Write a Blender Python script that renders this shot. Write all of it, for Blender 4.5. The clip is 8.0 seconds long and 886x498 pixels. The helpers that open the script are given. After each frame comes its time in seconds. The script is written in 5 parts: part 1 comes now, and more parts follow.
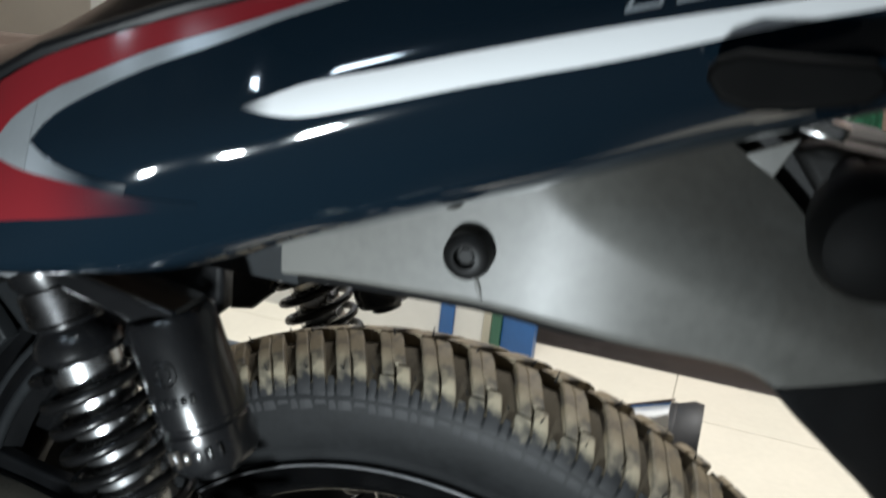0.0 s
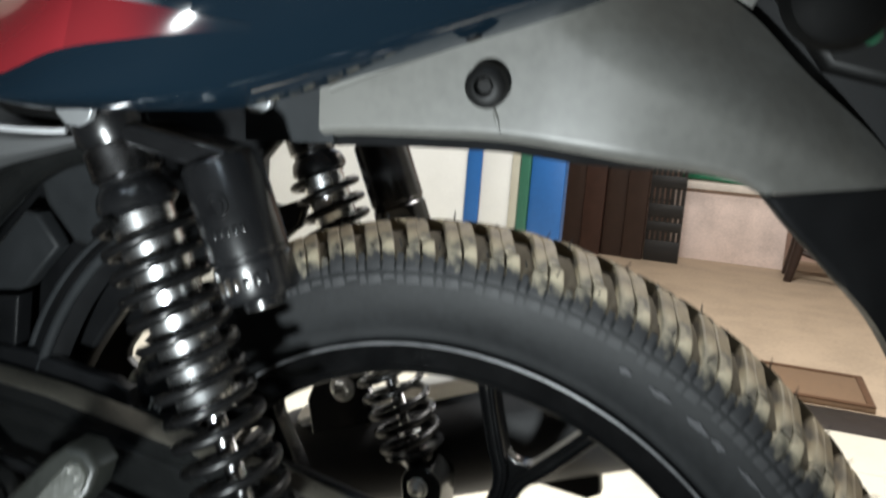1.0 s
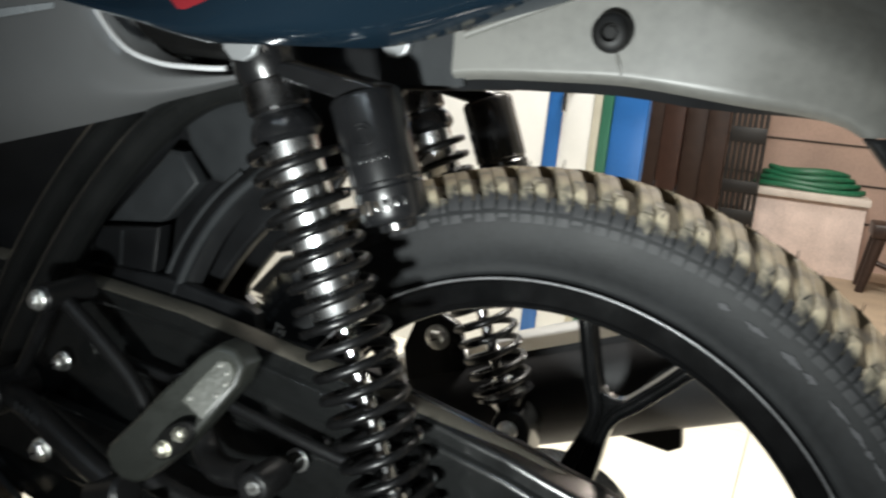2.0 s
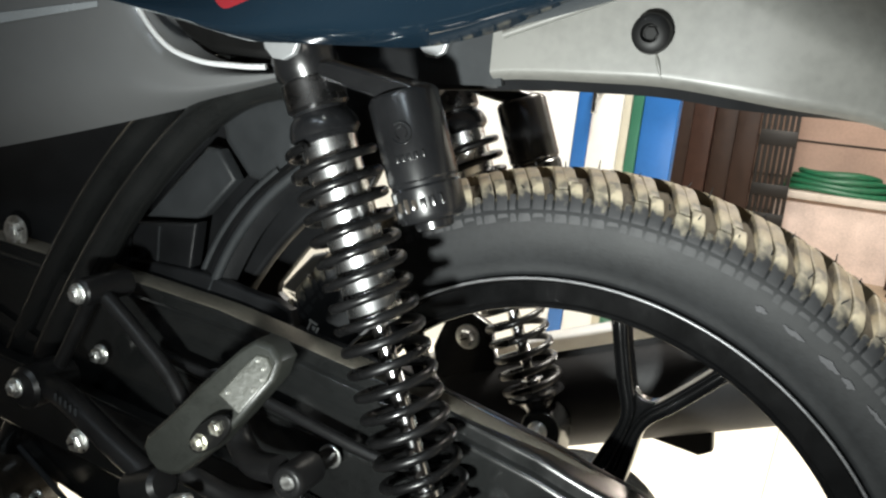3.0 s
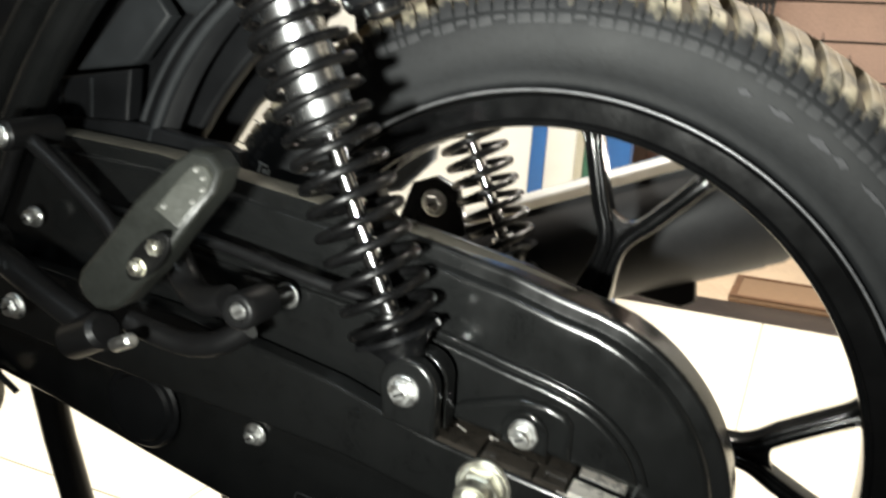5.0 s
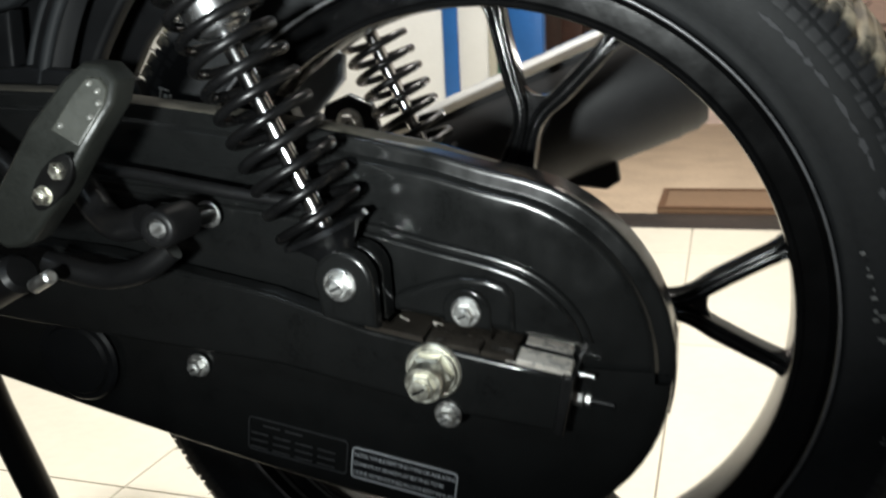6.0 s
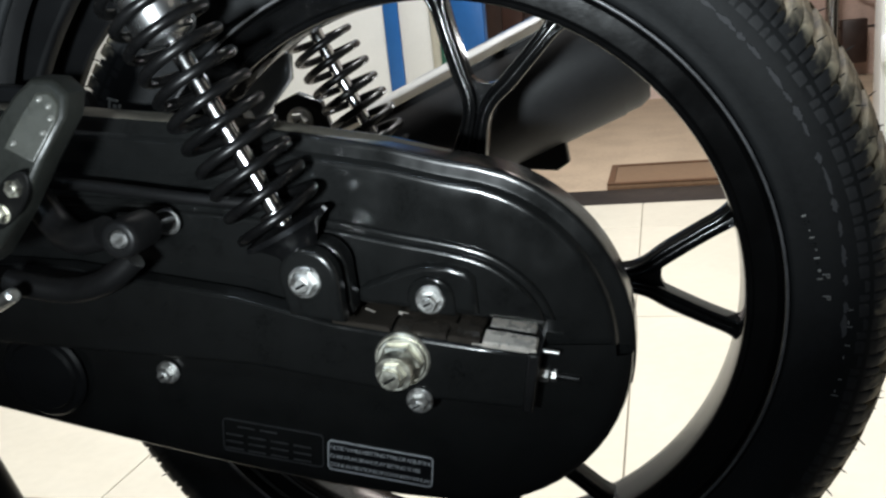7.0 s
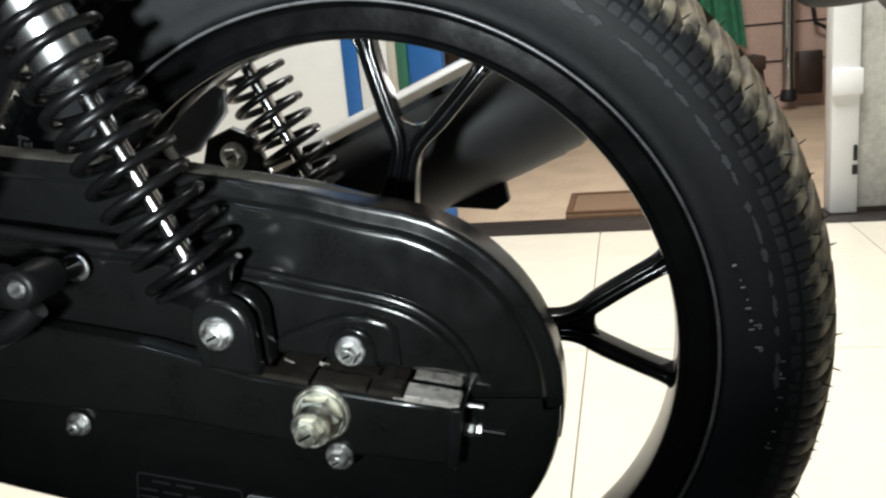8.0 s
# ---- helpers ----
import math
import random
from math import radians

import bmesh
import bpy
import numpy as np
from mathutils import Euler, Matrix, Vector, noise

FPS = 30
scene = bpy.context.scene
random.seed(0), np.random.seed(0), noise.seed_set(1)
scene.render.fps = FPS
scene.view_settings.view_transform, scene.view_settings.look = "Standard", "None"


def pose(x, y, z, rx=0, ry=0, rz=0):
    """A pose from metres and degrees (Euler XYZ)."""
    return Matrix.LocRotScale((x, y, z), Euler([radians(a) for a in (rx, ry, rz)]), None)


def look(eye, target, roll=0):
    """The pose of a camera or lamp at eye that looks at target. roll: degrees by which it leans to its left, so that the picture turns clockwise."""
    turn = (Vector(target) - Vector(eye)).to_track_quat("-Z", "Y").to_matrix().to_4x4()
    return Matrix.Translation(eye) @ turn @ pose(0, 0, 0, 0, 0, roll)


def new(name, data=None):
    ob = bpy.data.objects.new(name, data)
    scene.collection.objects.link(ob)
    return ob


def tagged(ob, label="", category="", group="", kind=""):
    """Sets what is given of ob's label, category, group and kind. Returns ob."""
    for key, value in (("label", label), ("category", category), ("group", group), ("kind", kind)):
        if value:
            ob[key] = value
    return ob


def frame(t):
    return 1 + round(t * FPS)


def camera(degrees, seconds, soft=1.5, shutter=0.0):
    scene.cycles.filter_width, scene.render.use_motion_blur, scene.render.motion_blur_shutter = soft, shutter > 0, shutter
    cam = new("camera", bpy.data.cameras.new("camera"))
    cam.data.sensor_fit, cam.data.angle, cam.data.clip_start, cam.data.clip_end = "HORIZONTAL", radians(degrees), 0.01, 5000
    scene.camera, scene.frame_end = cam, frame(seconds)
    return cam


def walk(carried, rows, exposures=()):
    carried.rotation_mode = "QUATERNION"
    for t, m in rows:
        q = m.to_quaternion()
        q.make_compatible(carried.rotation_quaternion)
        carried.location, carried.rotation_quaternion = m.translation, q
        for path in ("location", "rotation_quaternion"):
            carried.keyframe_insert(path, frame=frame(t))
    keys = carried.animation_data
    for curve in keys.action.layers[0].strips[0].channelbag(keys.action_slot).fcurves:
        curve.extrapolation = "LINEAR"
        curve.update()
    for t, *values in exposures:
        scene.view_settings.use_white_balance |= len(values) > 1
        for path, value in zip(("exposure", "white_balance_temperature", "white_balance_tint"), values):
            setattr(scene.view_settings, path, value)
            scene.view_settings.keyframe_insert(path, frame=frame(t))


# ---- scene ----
cam = camera(55.61, 8.0, soft=2.3, shutter=0.9)
LEAN = 3.9  # the motorcycle leans on its stand, towards the camera
BIKE = pose(0, 0, 0.0065, LEAN, 0, 0)
ROWS = [
    (0.0, 0.1355, -0.4286, 0.8137, 71.31, -4.70, 20.27),
    (0.5, 0.1379, -0.4658, 0.7529, 75.70, -3.45, 19.14),
    (1.0, 0.1603, -0.5008, 0.7070, 77.12, -3.17, 20.26),
    (1.5, 0.1731, -0.5249, 0.6744, 77.08, -3.20, 21.58),
    (2.0, 0.1493, -0.5633, 0.6750, 76.95, -4.66, 24.66),
    (2.2, 0.1433, -0.5655, 0.6749, 76.77, -4.73, 25.10),
    (3.5, 0.1442, -0.5700, 0.6713, 76.89, -5.10, 26.82),
    (4.0, 0.1440, -0.5688, 0.6526, 76.83, -5.13, 26.72),
    (4.2, 0.1412, -0.5612, 0.6320, 75.98, -5.31, 26.29),
    (5.3, 0.1537, -0.5407, 0.5524, 74.87, -0.95, 22.15),
    (5.5, 0.1560, -0.5392, 0.5418, 74.60, 0.58, 20.59),
    (6.0, 0.1577, -0.5488, 0.5221, 72.48, 3.86, 17.54),
    (6.5, 0.1579, -0.5656, 0.5222, 71.47, 6.16, 14.56),
    (7.0, 0.1583, -0.5601, 0.5257, 71.39, 6.75, 13.41),
    (7.5, 0.1730, -0.5436, 0.5309, 72.04, 6.12, 12.30),
    (8.0, 0.1799, -0.5326, 0.5317, 72.70, 5.80, 11.37),
]
# the clip's camera opens up as it comes to the darker parts, and turns less blue
EXPOSURES = [(0.0, -0.80, 6000, 10), (0.5, -0.85, 6050, 10), (1.0, -0.36, 6150, 10), (1.5, -0.33, 6300, 10), (2.0, -0.15, 6400, 10), (3.5, 0.37, 6650, 10),
             (4.0, 0.36, 6800, 10), (5.5, -0.05, 6600, 10), (6.5, -0.6, 6050, 10), (7.0, -0.58, 5980, 10), (8.0, -0.45, 6150, 10)]
walk(cam, [(t, BIKE @ pose(x, y, z, rx, ry, rz)) for t, x, y, z, rx, ry, rz in ROWS], EXPOSURES)

# ---- light ----
world = bpy.data.worlds.new("world")
scene.world = world
world.use_nodes = True
world.node_tree.nodes["Background"].inputs[0].default_value = (0.95, 0.97, 1.0, 1)
world.node_tree.nodes["Background"].inputs[1].default_value = 0.05


def area(name, eye, target, sx, sy, watts, colour=(1, 1, 1)):
    data = bpy.data.lights.new(name, "AREA")
    data.shape, data.size, data.size_y, data.energy, data.color = "RECTANGLE", sx, sy, watts, colour
    ob = new(name, data)
    ob.matrix_world = look(eye, target)
    return ob


# unseen lamps added behind the camera, for bluish fill and small glints
WALL_LAMPS = ((-0.80, -2.02, 2.20), (0.15, -2.02, 2.20))
for spot in WALL_LAMPS:
    area("near_fill_glow", spot, (-0.3, -0.3, 0.6), 0.13, 0.13, 6.0, (0.82, 0.96, 1.05))
# two unseen overhead lamps, added to brighten the floor, door and porch
area("overhead_fill_glow", (0.05, 0.90, 2.715), (0.05, 0.90, 0.0), 0.85, 0.85, 190, (1.0, 0.95, 0.86))
area("porch_fill_glow", (0.7, 3.2, 2.715), (0.7, 3.2, 0.0), 0.5, 0.5, 22, (1.0, 0.86, 0.74))
# fixed lamp added in mid-air, standing in for a light carried with the camera
torch_fill = area("torch_fill_glow", BIKE @ Vector((0.03, -0.64, 0.48)), BIKE @ Vector((-0.04, -0.09, 0.60)), 0.040, 0.040, 2.4, (0.95, 1.0, 0.96))
torch_fill.data.spread = radians(84)


# ---- materials ----
def material(name, colour, rough=0.5, metal=0.0, vary=0.12, scale=40.0, bump=0.0, bump_scale=300.0, coat=0.0, fine=0.0, rough_vary=0.1, spec=0.5, coat_ior=1.5):
    """A surface with patchy and fine variation of its colour and gloss, and a fine relief."""
    m = bpy.data.materials.new(name)
    m.use_nodes = True
    nt = m.node_tree
    bsdf = nt.nodes["Principled BSDF"]
    bsdf.inputs["Metallic"].default_value = metal
    bsdf.inputs["Coat Weight"].default_value = coat
    bsdf.inputs["Specular IOR Level"].default_value = spec
    bsdf.inputs["Coat Roughness"].default_value = 0.03
    bsdf.inputs["Coat IOR"].default_value = coat_ior
    tc = nt.nodes.new("ShaderNodeTexCoord")
    big = nt.nodes.new("ShaderNodeTexNoise")
    big.inputs["Scale"].default_value, big.inputs["Detail"].default_value = scale, 5
    small = nt.nodes.new("ShaderNodeTexNoise")
    small.inputs["Scale"].default_value, small.inputs["Detail"].default_value = scale * 12, 3
    nt.links.new(tc.outputs["Object"], big.inputs["Vector"])
    nt.links.new(tc.outputs["Object"], small.inputs["Vector"])
    add = nt.nodes.new("ShaderNodeMath")
    add.operation = "MULTIPLY_ADD"
    add.inputs[1].default_value = 0.35 + fine
    nt.links.new(small.outputs["Fac"], add.inputs[0])
    nt.links.new(big.outputs["Fac"], add.inputs[2])
    span = nt.nodes.new("ShaderNodeMapRange")
    span.inputs["From Min"].default_value, span.inputs["From Max"].default_value = 0.4, 1.0
    span.inputs["To Min"].default_value, span.inputs["To Max"].default_value = 1 - vary, 1 + vary
    nt.links.new(add.outputs[0], span.inputs["Value"])
    mul = nt.nodes.new("ShaderNodeVectorMath")
    mul.operation = "SCALE"
    mul.inputs[0].default_value = colour
    nt.links.new(span.outputs[0], mul.inputs["Scale"])
    nt.links.new(mul.outputs[0], bsdf.inputs["Base Color"])
    rr = nt.nodes.new("ShaderNodeMapRange")
    rr.inputs["From Min"].default_value, rr.inputs["From Max"].default_value = 0.3, 0.7
    rr.inputs["To Min"].default_value, rr.inputs["To Max"].default_value = max(0.02, rough - rough_vary * rough), min(1, rough + rough_vary * rough)
    nt.links.new(big.outputs["Fac"], rr.inputs["Value"])
    nt.links.new(rr.outputs[0], bsdf.inputs["Roughness"])
    if bump:
        n3 = nt.nodes.new("ShaderNodeTexNoise")
        n3.inputs["Scale"].default_value, n3.inputs["Detail"].default_value = bump_scale, 4
        nt.links.new(tc.outputs["Object"], n3.inputs["Vector"])
        b = nt.nodes.new("ShaderNodeBump")
        b.inputs["Strength"].default_value, b.inputs["Distance"].default_value = bump, 0.001
        nt.links.new(n3.outputs["Fac"], b.inputs["Height"])
        nt.links.new(b.outputs[0], bsdf.inputs["Normal"])
    return m


BLACK_PAINT = material("black_gloss_paint", (0.0055, 0.0058, 0.0058), 0.19, vary=0.6, bump=0.10, bump_scale=28, spec=0.5, fine=0.7, rough_vary=0.4)
WHEEL_PAINT = material("black_wheel_paint", (0.0030, 0.0031, 0.0033), 0.17, vary=0.3, bump=0.05, spec=0.42, rough_vary=0.25)
SATIN_BLACK = material("satin_black_paint", (0.006, 0.0062, 0.0068), 0.24, vary=0.3, bump=0.05, spec=0.6)
BLACK_STEEL = material("black_steel", (0.006, 0.006, 0.0063), 0.38, vary=0.35, bump=0.1, fine=0.3, spec=0.3)
BLACK_PLASTIC = material("black_plastic", (0.007, 0.0074, 0.0082), 0.45, vary=0.25, bump=0.15, bump_scale=900, spec=0.22)
RUBBER = material("tyre_rubber", (0.0080, 0.0086, 0.0093), 0.60, vary=0.4, scale=18, bump=0.12, bump_scale=500, fine=0.4, spec=0.28)
CHROME = material("zinc_bolt", (0.80, 0.80, 0.78), 0.40, 1.0, vary=0.3, scale=160, bump=0.12, rough_vary=0.4)
BRASSY = material("yellow_zinc", (0.95, 0.93, 0.81), 0.42, 1.0, vary=0.25, scale=160, bump=0.12, rough_vary=0.4)
SMOKED = material("smoked_chrome", (0.78, 0.79, 0.80), 0.27, 1.0, vary=0.15, scale=60)
SPRING = material("spring_black", (0.0042, 0.0042, 0.0044), 0.30, vary=0.4, bump=0.05, spec=0.3, rough_vary=0.3)
BLUE_BODY = material("dark_blue_body_paint", (0.005, 0.011, 0.018), 0.06, vary=0.04, scale=6, coat=1.0, coat_ior=1.5, spec=0.25)
GROOVE = material("dusty_groove_rubber", (0.040, 0.034, 0.024), 0.85, vary=0.6, scale=40, bump=0.2, fine=0.6, spec=0.2)
LIP_GLINT = material("rim_glint_paint", (0.11, 0.11, 0.114), 0.34, 0.4, vary=0.6, scale=60, fine=0.5)
RIB = material("rubbed_tyre_rib", (0.037, 0.037, 0.039), 0.9, vary=0.8, scale=220, fine=0.8)
RED = material("red_body_paint", (0.22, 0.018, 0.024), 0.14, vary=0.04, scale=8, coat=1.0, coat_ior=1.7)
SILVER = material("silver_decal", (0.30, 0.32, 0.335), 0.25, 0.3, vary=0.1)
GREY_PLASTIC = material("grey_moulded_plastic", (0.098, 0.097, 0.090), 0.42, vary=0.22, scale=14, bump=0.04, bump_scale=1400, fine=0.3)
MUFFLER = material("muffler_black", (0.017, 0.017, 0.018), 0.55, vary=0.3, scale=20, bump=0.1, spec=0.25)
DUSTY_TOP = material("dusty_black_steel", (0.052, 0.047, 0.037), 0.75, vary=0.6, scale=45, bump=0.2, fine=0.6)
ROD = material("hard_chrome", (0.72, 0.72, 0.73), 0.16, 1.0, vary=0.08)
DARK_METAL = material("cap_highlight_metal", (0.16, 0.16, 0.165), 0.28, 1.0, vary=0.3, scale=90)
STEEL = material("polished_steel", (0.6, 0.6, 0.6), 0.18, 1.0, vary=0.12)
SEAT = material("brown_leather", (0.075, 0.050, 0.036), 0.55, vary=0.2, scale=20, bump=0.4, bump_scale=500)
TILE = material("cream_floor_tile", (0.67, 0.63, 0.535), 0.22, vary=0.06, scale=5, fine=0.2)
GROUT = material("grey_grout", (0.3, 0.27, 0.22), 0.9, vary=0.2, bump=0.3)
STONE = material("dark_threshold_stone", (0.022, 0.019, 0.018), 0.4, vary=0.3, scale=30, bump=0.1)
PORCH = material("porch_floor", (0.37, 0.29, 0.21), 0.7, vary=0.2, scale=6, bump=0.2, bump_scale=150, fine=0.4)
MAT = material("brown_coir_mat", (0.135, 0.085, 0.050), 0.95, vary=0.35, scale=60, bump=0.8, bump_scale=500, fine=0.6)
WHITE_DOOR = material("white_door_paint", (0.86, 0.87, 0.87), 0.4, vary=0.05, scale=10)
BLUE_STRIPE = material("blue_door_paint", (0.02, 0.13, 0.42), 0.4, vary=0.12, scale=10)
GREEN_STRIPE = material("green_door_paint", (0.03, 0.14, 0.09), 0.4, vary=0.12, scale=10)
CREAM = material("cream_paint", (0.55, 0.53, 0.45), 0.5, vary=0.1, scale=10)
WOOD = material("dark_brown_wood", (0.028, 0.014, 0.010), 0.45, vary=0.3, scale=25, bump=0.2)
WOOD_RED = material("reddish_wood", (0.040, 0.017, 0.012), 0.45, vary=0.3, scale=25, bump=0.2)
IRON = material("dark_iron", (0.008, 0.0075, 0.0075), 0.5, vary=0.3)
PLASTER = material("pink_plaster", (0.5, 0.36, 0.3), 0.9, vary=0.15, scale=5, bump=0.3, bump_scale=60, fine=0.3)
WALL = material("cream_wall_paint", (0.62, 0.6, 0.54), 0.8, vary=0.06, scale=3, bump=0.1)


# dark for the unseen near side, so glossy parts mirror black; also joints
DARK_FLOOR = material("dark_unseen_floor", (0.020, 0.019, 0.018), 0.6, vary=0.2, scale=8)
DARK_WALL = material("dark_near_wall_and_joint", (0.026, 0.024, 0.022), 0.8, vary=0.1, scale=4)
MAT_EDGE = material("mat_border", (0.10, 0.05, 0.024), 0.95, vary=0.3, scale=60, bump=0.8, bump_scale=500)
GREY_DOOR = material("scuffed_grey_paint", (0.45, 0.45, 0.42), 0.5, vary=0.3, scale=7, fine=0.4)
PLAIN_GREEN = material("green_plastic", (0.02, 0.16, 0.08), 0.4, vary=0.2)
LEDGE = material("pale_pinkish_stone", (0.72, 0.60, 0.55), 0.7, vary=0.22, scale=9, bump=0.1, fine=0.3)
PALE_STONE = material("pale_stone", (0.74, 0.68, 0.62), 0.6, vary=0.15, scale=12)
LEAF = material("green_cloth", (0.03, 0.16, 0.085), 0.8, vary=0.4, scale=30)
SCUFF = material("scuffed_rubber", (0.22, 0.22, 0.21), 0.8, vary=0.5, scale=200, fine=0.5)
LABEL_BLACK = material("label_black", (0.005, 0.0055, 0.007), 0.35, vary=0.2)
LABEL_WHITE = material("label_print", (0.5, 0.52, 0.54), 0.5, vary=0.15, scale=200)
LABEL_GREY = material("faint_print", (0.045, 0.046, 0.048), 0.5, vary=0.3, scale=200)
WORN_STEEL = material("worn_dark_steel", (0.021, 0.018, 0.015), 0.17, 0.0, vary=0.7, scale=90, bump=0.15, fine=0.5)
TRIM = material("bright_trim", (0.75, 0.76, 0.78), 0.25, 0.35, vary=0.1)
PIPE_GUARD = material("blue_grey_satin_metal", (0.13, 0.145, 0.16), 0.4, 0.5, vary=0.2, scale=30)
GUARD = material("pale_satin_metal", (0.36, 0.37, 0.38), 0.4, 0.6, vary=0.15, scale=30)
BUFFER = material("moulded_black_rubber", (0.004, 0.004, 0.004), 0.5, vary=0.2, spec=0.2)
FOOT = material("smooth_black_plastic", (0.002, 0.002, 0.002), 0.65, vary=0.2, spec=0.1)
BRIGHT_WORN = material("rubbed_bright_steel", (0.50, 0.465, 0.42), 0.28, 0.35, vary=0.6, scale=150, bump=0.15, fine=0.5)
GREY_GLOSS = material("satin_grey_paint", (0.10, 0.102, 0.104), 0.3, vary=0.08, scale=6, coat=0.25)
GREY_DARK = material("dark_grey_plastic", (0.022, 0.024, 0.026), 0.5, vary=0.2, bump=0.15, bump_scale=900, spec=0.3)
PEG_RUBBER = material("worn_green_grey_rubber", (0.0125, 0.0135, 0.0118), 0.40, vary=0.3, scale=50, bump=0.2, fine=0.4)
PEG_WORN = material("dusty_rubber", (0.032, 0.033, 0.028), 0.38, vary=0.4, scale=90, bump=0.3, fine=0.5)
PEG_SHINE = material("rubbed_stud", (0.3, 0.3, 0.28), 0.35, 0.5, vary=0.2)


def faded(name, colour_a, colour_b, x0, x1):
    """Body paint that changes from one colour to the other along x, as the decal's printed fade does."""
    m = material(name, colour_a, 0.14, vary=0.04, scale=8, coat=1.0, coat_ior=1.7)
    nt = m.node_tree
    bsdf = nt.nodes["Principled BSDF"]
    tc = nt.nodes.new("ShaderNodeTexCoord")
    sep = nt.nodes.new("ShaderNodeSeparateXYZ")
    nt.links.new(tc.outputs["Object"], sep.inputs[0])
    mr = nt.nodes.new("ShaderNodeMapRange")
    mr.interpolation_type = "SMOOTHSTEP"
    mr.inputs["From Min"].default_value, mr.inputs["From Max"].default_value = x0, x1
    nt.links.new(sep.outputs["X"], mr.inputs["Value"])
    mix = nt.nodes.new("ShaderNodeMix")
    mix.data_type = "RGBA"
    mix.inputs["A"].default_value, mix.inputs["B"].default_value = (*colour_a, 1), (*colour_b, 1)
    nt.links.new(mr.outputs[0], mix.inputs["Factor"])
    nt.links.new(mix.outputs["Result"], bsdf.inputs["Base Color"])
    return m


RED_FADE = faded("red_fading_paint", (0.17, 0.015, 0.020), (0.005, 0.011, 0.018), -0.120, -0.070)
STRIPE_FADE = faded("white_fading_paint", (0.005, 0.011, 0.018), (0.88, 0.89, 0.90), -0.0425, -0.028)
SILVER_FADE = faded("silver_fading_paint", (0.26, 0.28, 0.30), (0.005, 0.011, 0.018), -0.119, -0.090)


def dusty_tread():
    """Black rubber with brown dust on the faces near the crown; bare at the shoulders."""
    m = material("dusty_tread_rubber", (0.03, 0.03, 0.031), 0.7, vary=0.3, scale=60, bump=0.2, fine=0.4)
    nt = m.node_tree
    bsdf = nt.nodes["Principled BSDF"]
    tc = nt.nodes.new("ShaderNodeTexCoord")
    sep = nt.nodes.new("ShaderNodeSeparateXYZ")
    nt.links.new(tc.outputs["Object"], sep.inputs[0])
    ab = nt.nodes.new("ShaderNodeMath")
    ab.operation = "ABSOLUTE"
    nt.links.new(sep.outputs["Y"], ab.inputs[0])
    n = nt.nodes.new("ShaderNodeTexNoise")
    n.inputs["Scale"].default_value, n.inputs["Detail"].default_value = 140, 4
    nt.links.new(tc.outputs["Object"], n.inputs["Vector"])
    info = nt.nodes.new("ShaderNodeObjectInfo")
    am = nt.nodes.new("ShaderNodeMath")
    am.operation = "MULTIPLY_ADD"
    am.inputs[1].default_value = 0.012
    nt.links.new(n.outputs["Fac"], am.inputs[0])
    nt.links.new(ab.outputs[0], am.inputs[2])
    am2 = nt.nodes.new("ShaderNodeMath")
    am2.operation = "MULTIPLY_ADD"
    am2.inputs[1].default_value = 0.004
    nt.links.new(info.outputs["Random"], am2.inputs[0])
    nt.links.new(am.outputs[0], am2.inputs[2])
    mr = nt.nodes.new("ShaderNodeMapRange")
    mr.inputs["From Min"].default_value, mr.inputs["From Max"].default_value = 0.0465, 0.0405
    nt.links.new(am2.outputs[0], mr.inputs["Value"])
    # thin brown dust on the crown, thick pale dust caked towards the shoulders
    patch = nt.nodes.new("ShaderNodeTexNoise")
    patch.inputs["Scale"].default_value, patch.inputs["Detail"].default_value = 75, 5
    nt.links.new(tc.outputs["Object"], patch.inputs["Vector"])
    keep = nt.nodes.new("ShaderNodeMapRange")
    keep.inputs["From Min"].default_value, keep.inputs["From Max"].default_value = 0.36, 0.56
    keep.inputs["To Min"].default_value = 0.25
    nt.links.new(patch.outputs["Fac"], keep.inputs["Value"])
    cover = nt.nodes.new("ShaderNodeMath")
    cover.operation = "MULTIPLY"
    nt.links.new(mr.outputs[0], cover.inputs[0])
    nt.links.new(keep.outputs[0], cover.inputs[1])
    thick = nt.nodes.new("ShaderNodeMapRange")
    thick.inputs["From Min"].default_value, thick.inputs["From Max"].default_value = 0.022, 0.038
    nt.links.new(am.outputs[0], thick.inputs["Value"])
    dust = nt.nodes.new("ShaderNodeMix")
    dust.data_type = "RGBA"
    dust.inputs["A"].default_value, dust.inputs["B"].default_value = (0.15, 0.118, 0.072, 1), (0.36, 0.315, 0.225, 1)
    nt.links.new(thick.outputs[0], dust.inputs["Factor"])
    mix = nt.nodes.new("ShaderNodeMix")
    mix.data_type = "RGBA"
    mix.inputs["A"].default_value = (0.016, 0.0165, 0.018, 1)
    nt.links.new(dust.outputs["Result"], mix.inputs["B"])
    nt.links.new(cover.outputs[0], mix.inputs["Factor"])
    nt.links.new(mix.outputs["Result"], bsdf.inputs["Base Color"])
    return m


TREAD = dusty_tread()


# ---- shapes ----
def finish(ob, smooth=40):
    me = ob.data
    for p in me.polygons:
        p.use_smooth = True
    if smooth < 180:
        me.set_sharp_from_angle(angle=radians(smooth))
    return ob


def part(name, bm, mat, parent=None, label="", smooth=40):
    bmesh.ops.recalc_face_normals(bm, faces=bm.faces)
    me = bpy.data.meshes.new(name)
    bm.to_mesh(me)
    bm.free()
    me.materials.append(mat)
    ob = new(name, me)
    ob.parent = parent
    if label:
        tagged(ob, label)
    return finish(ob, smooth)


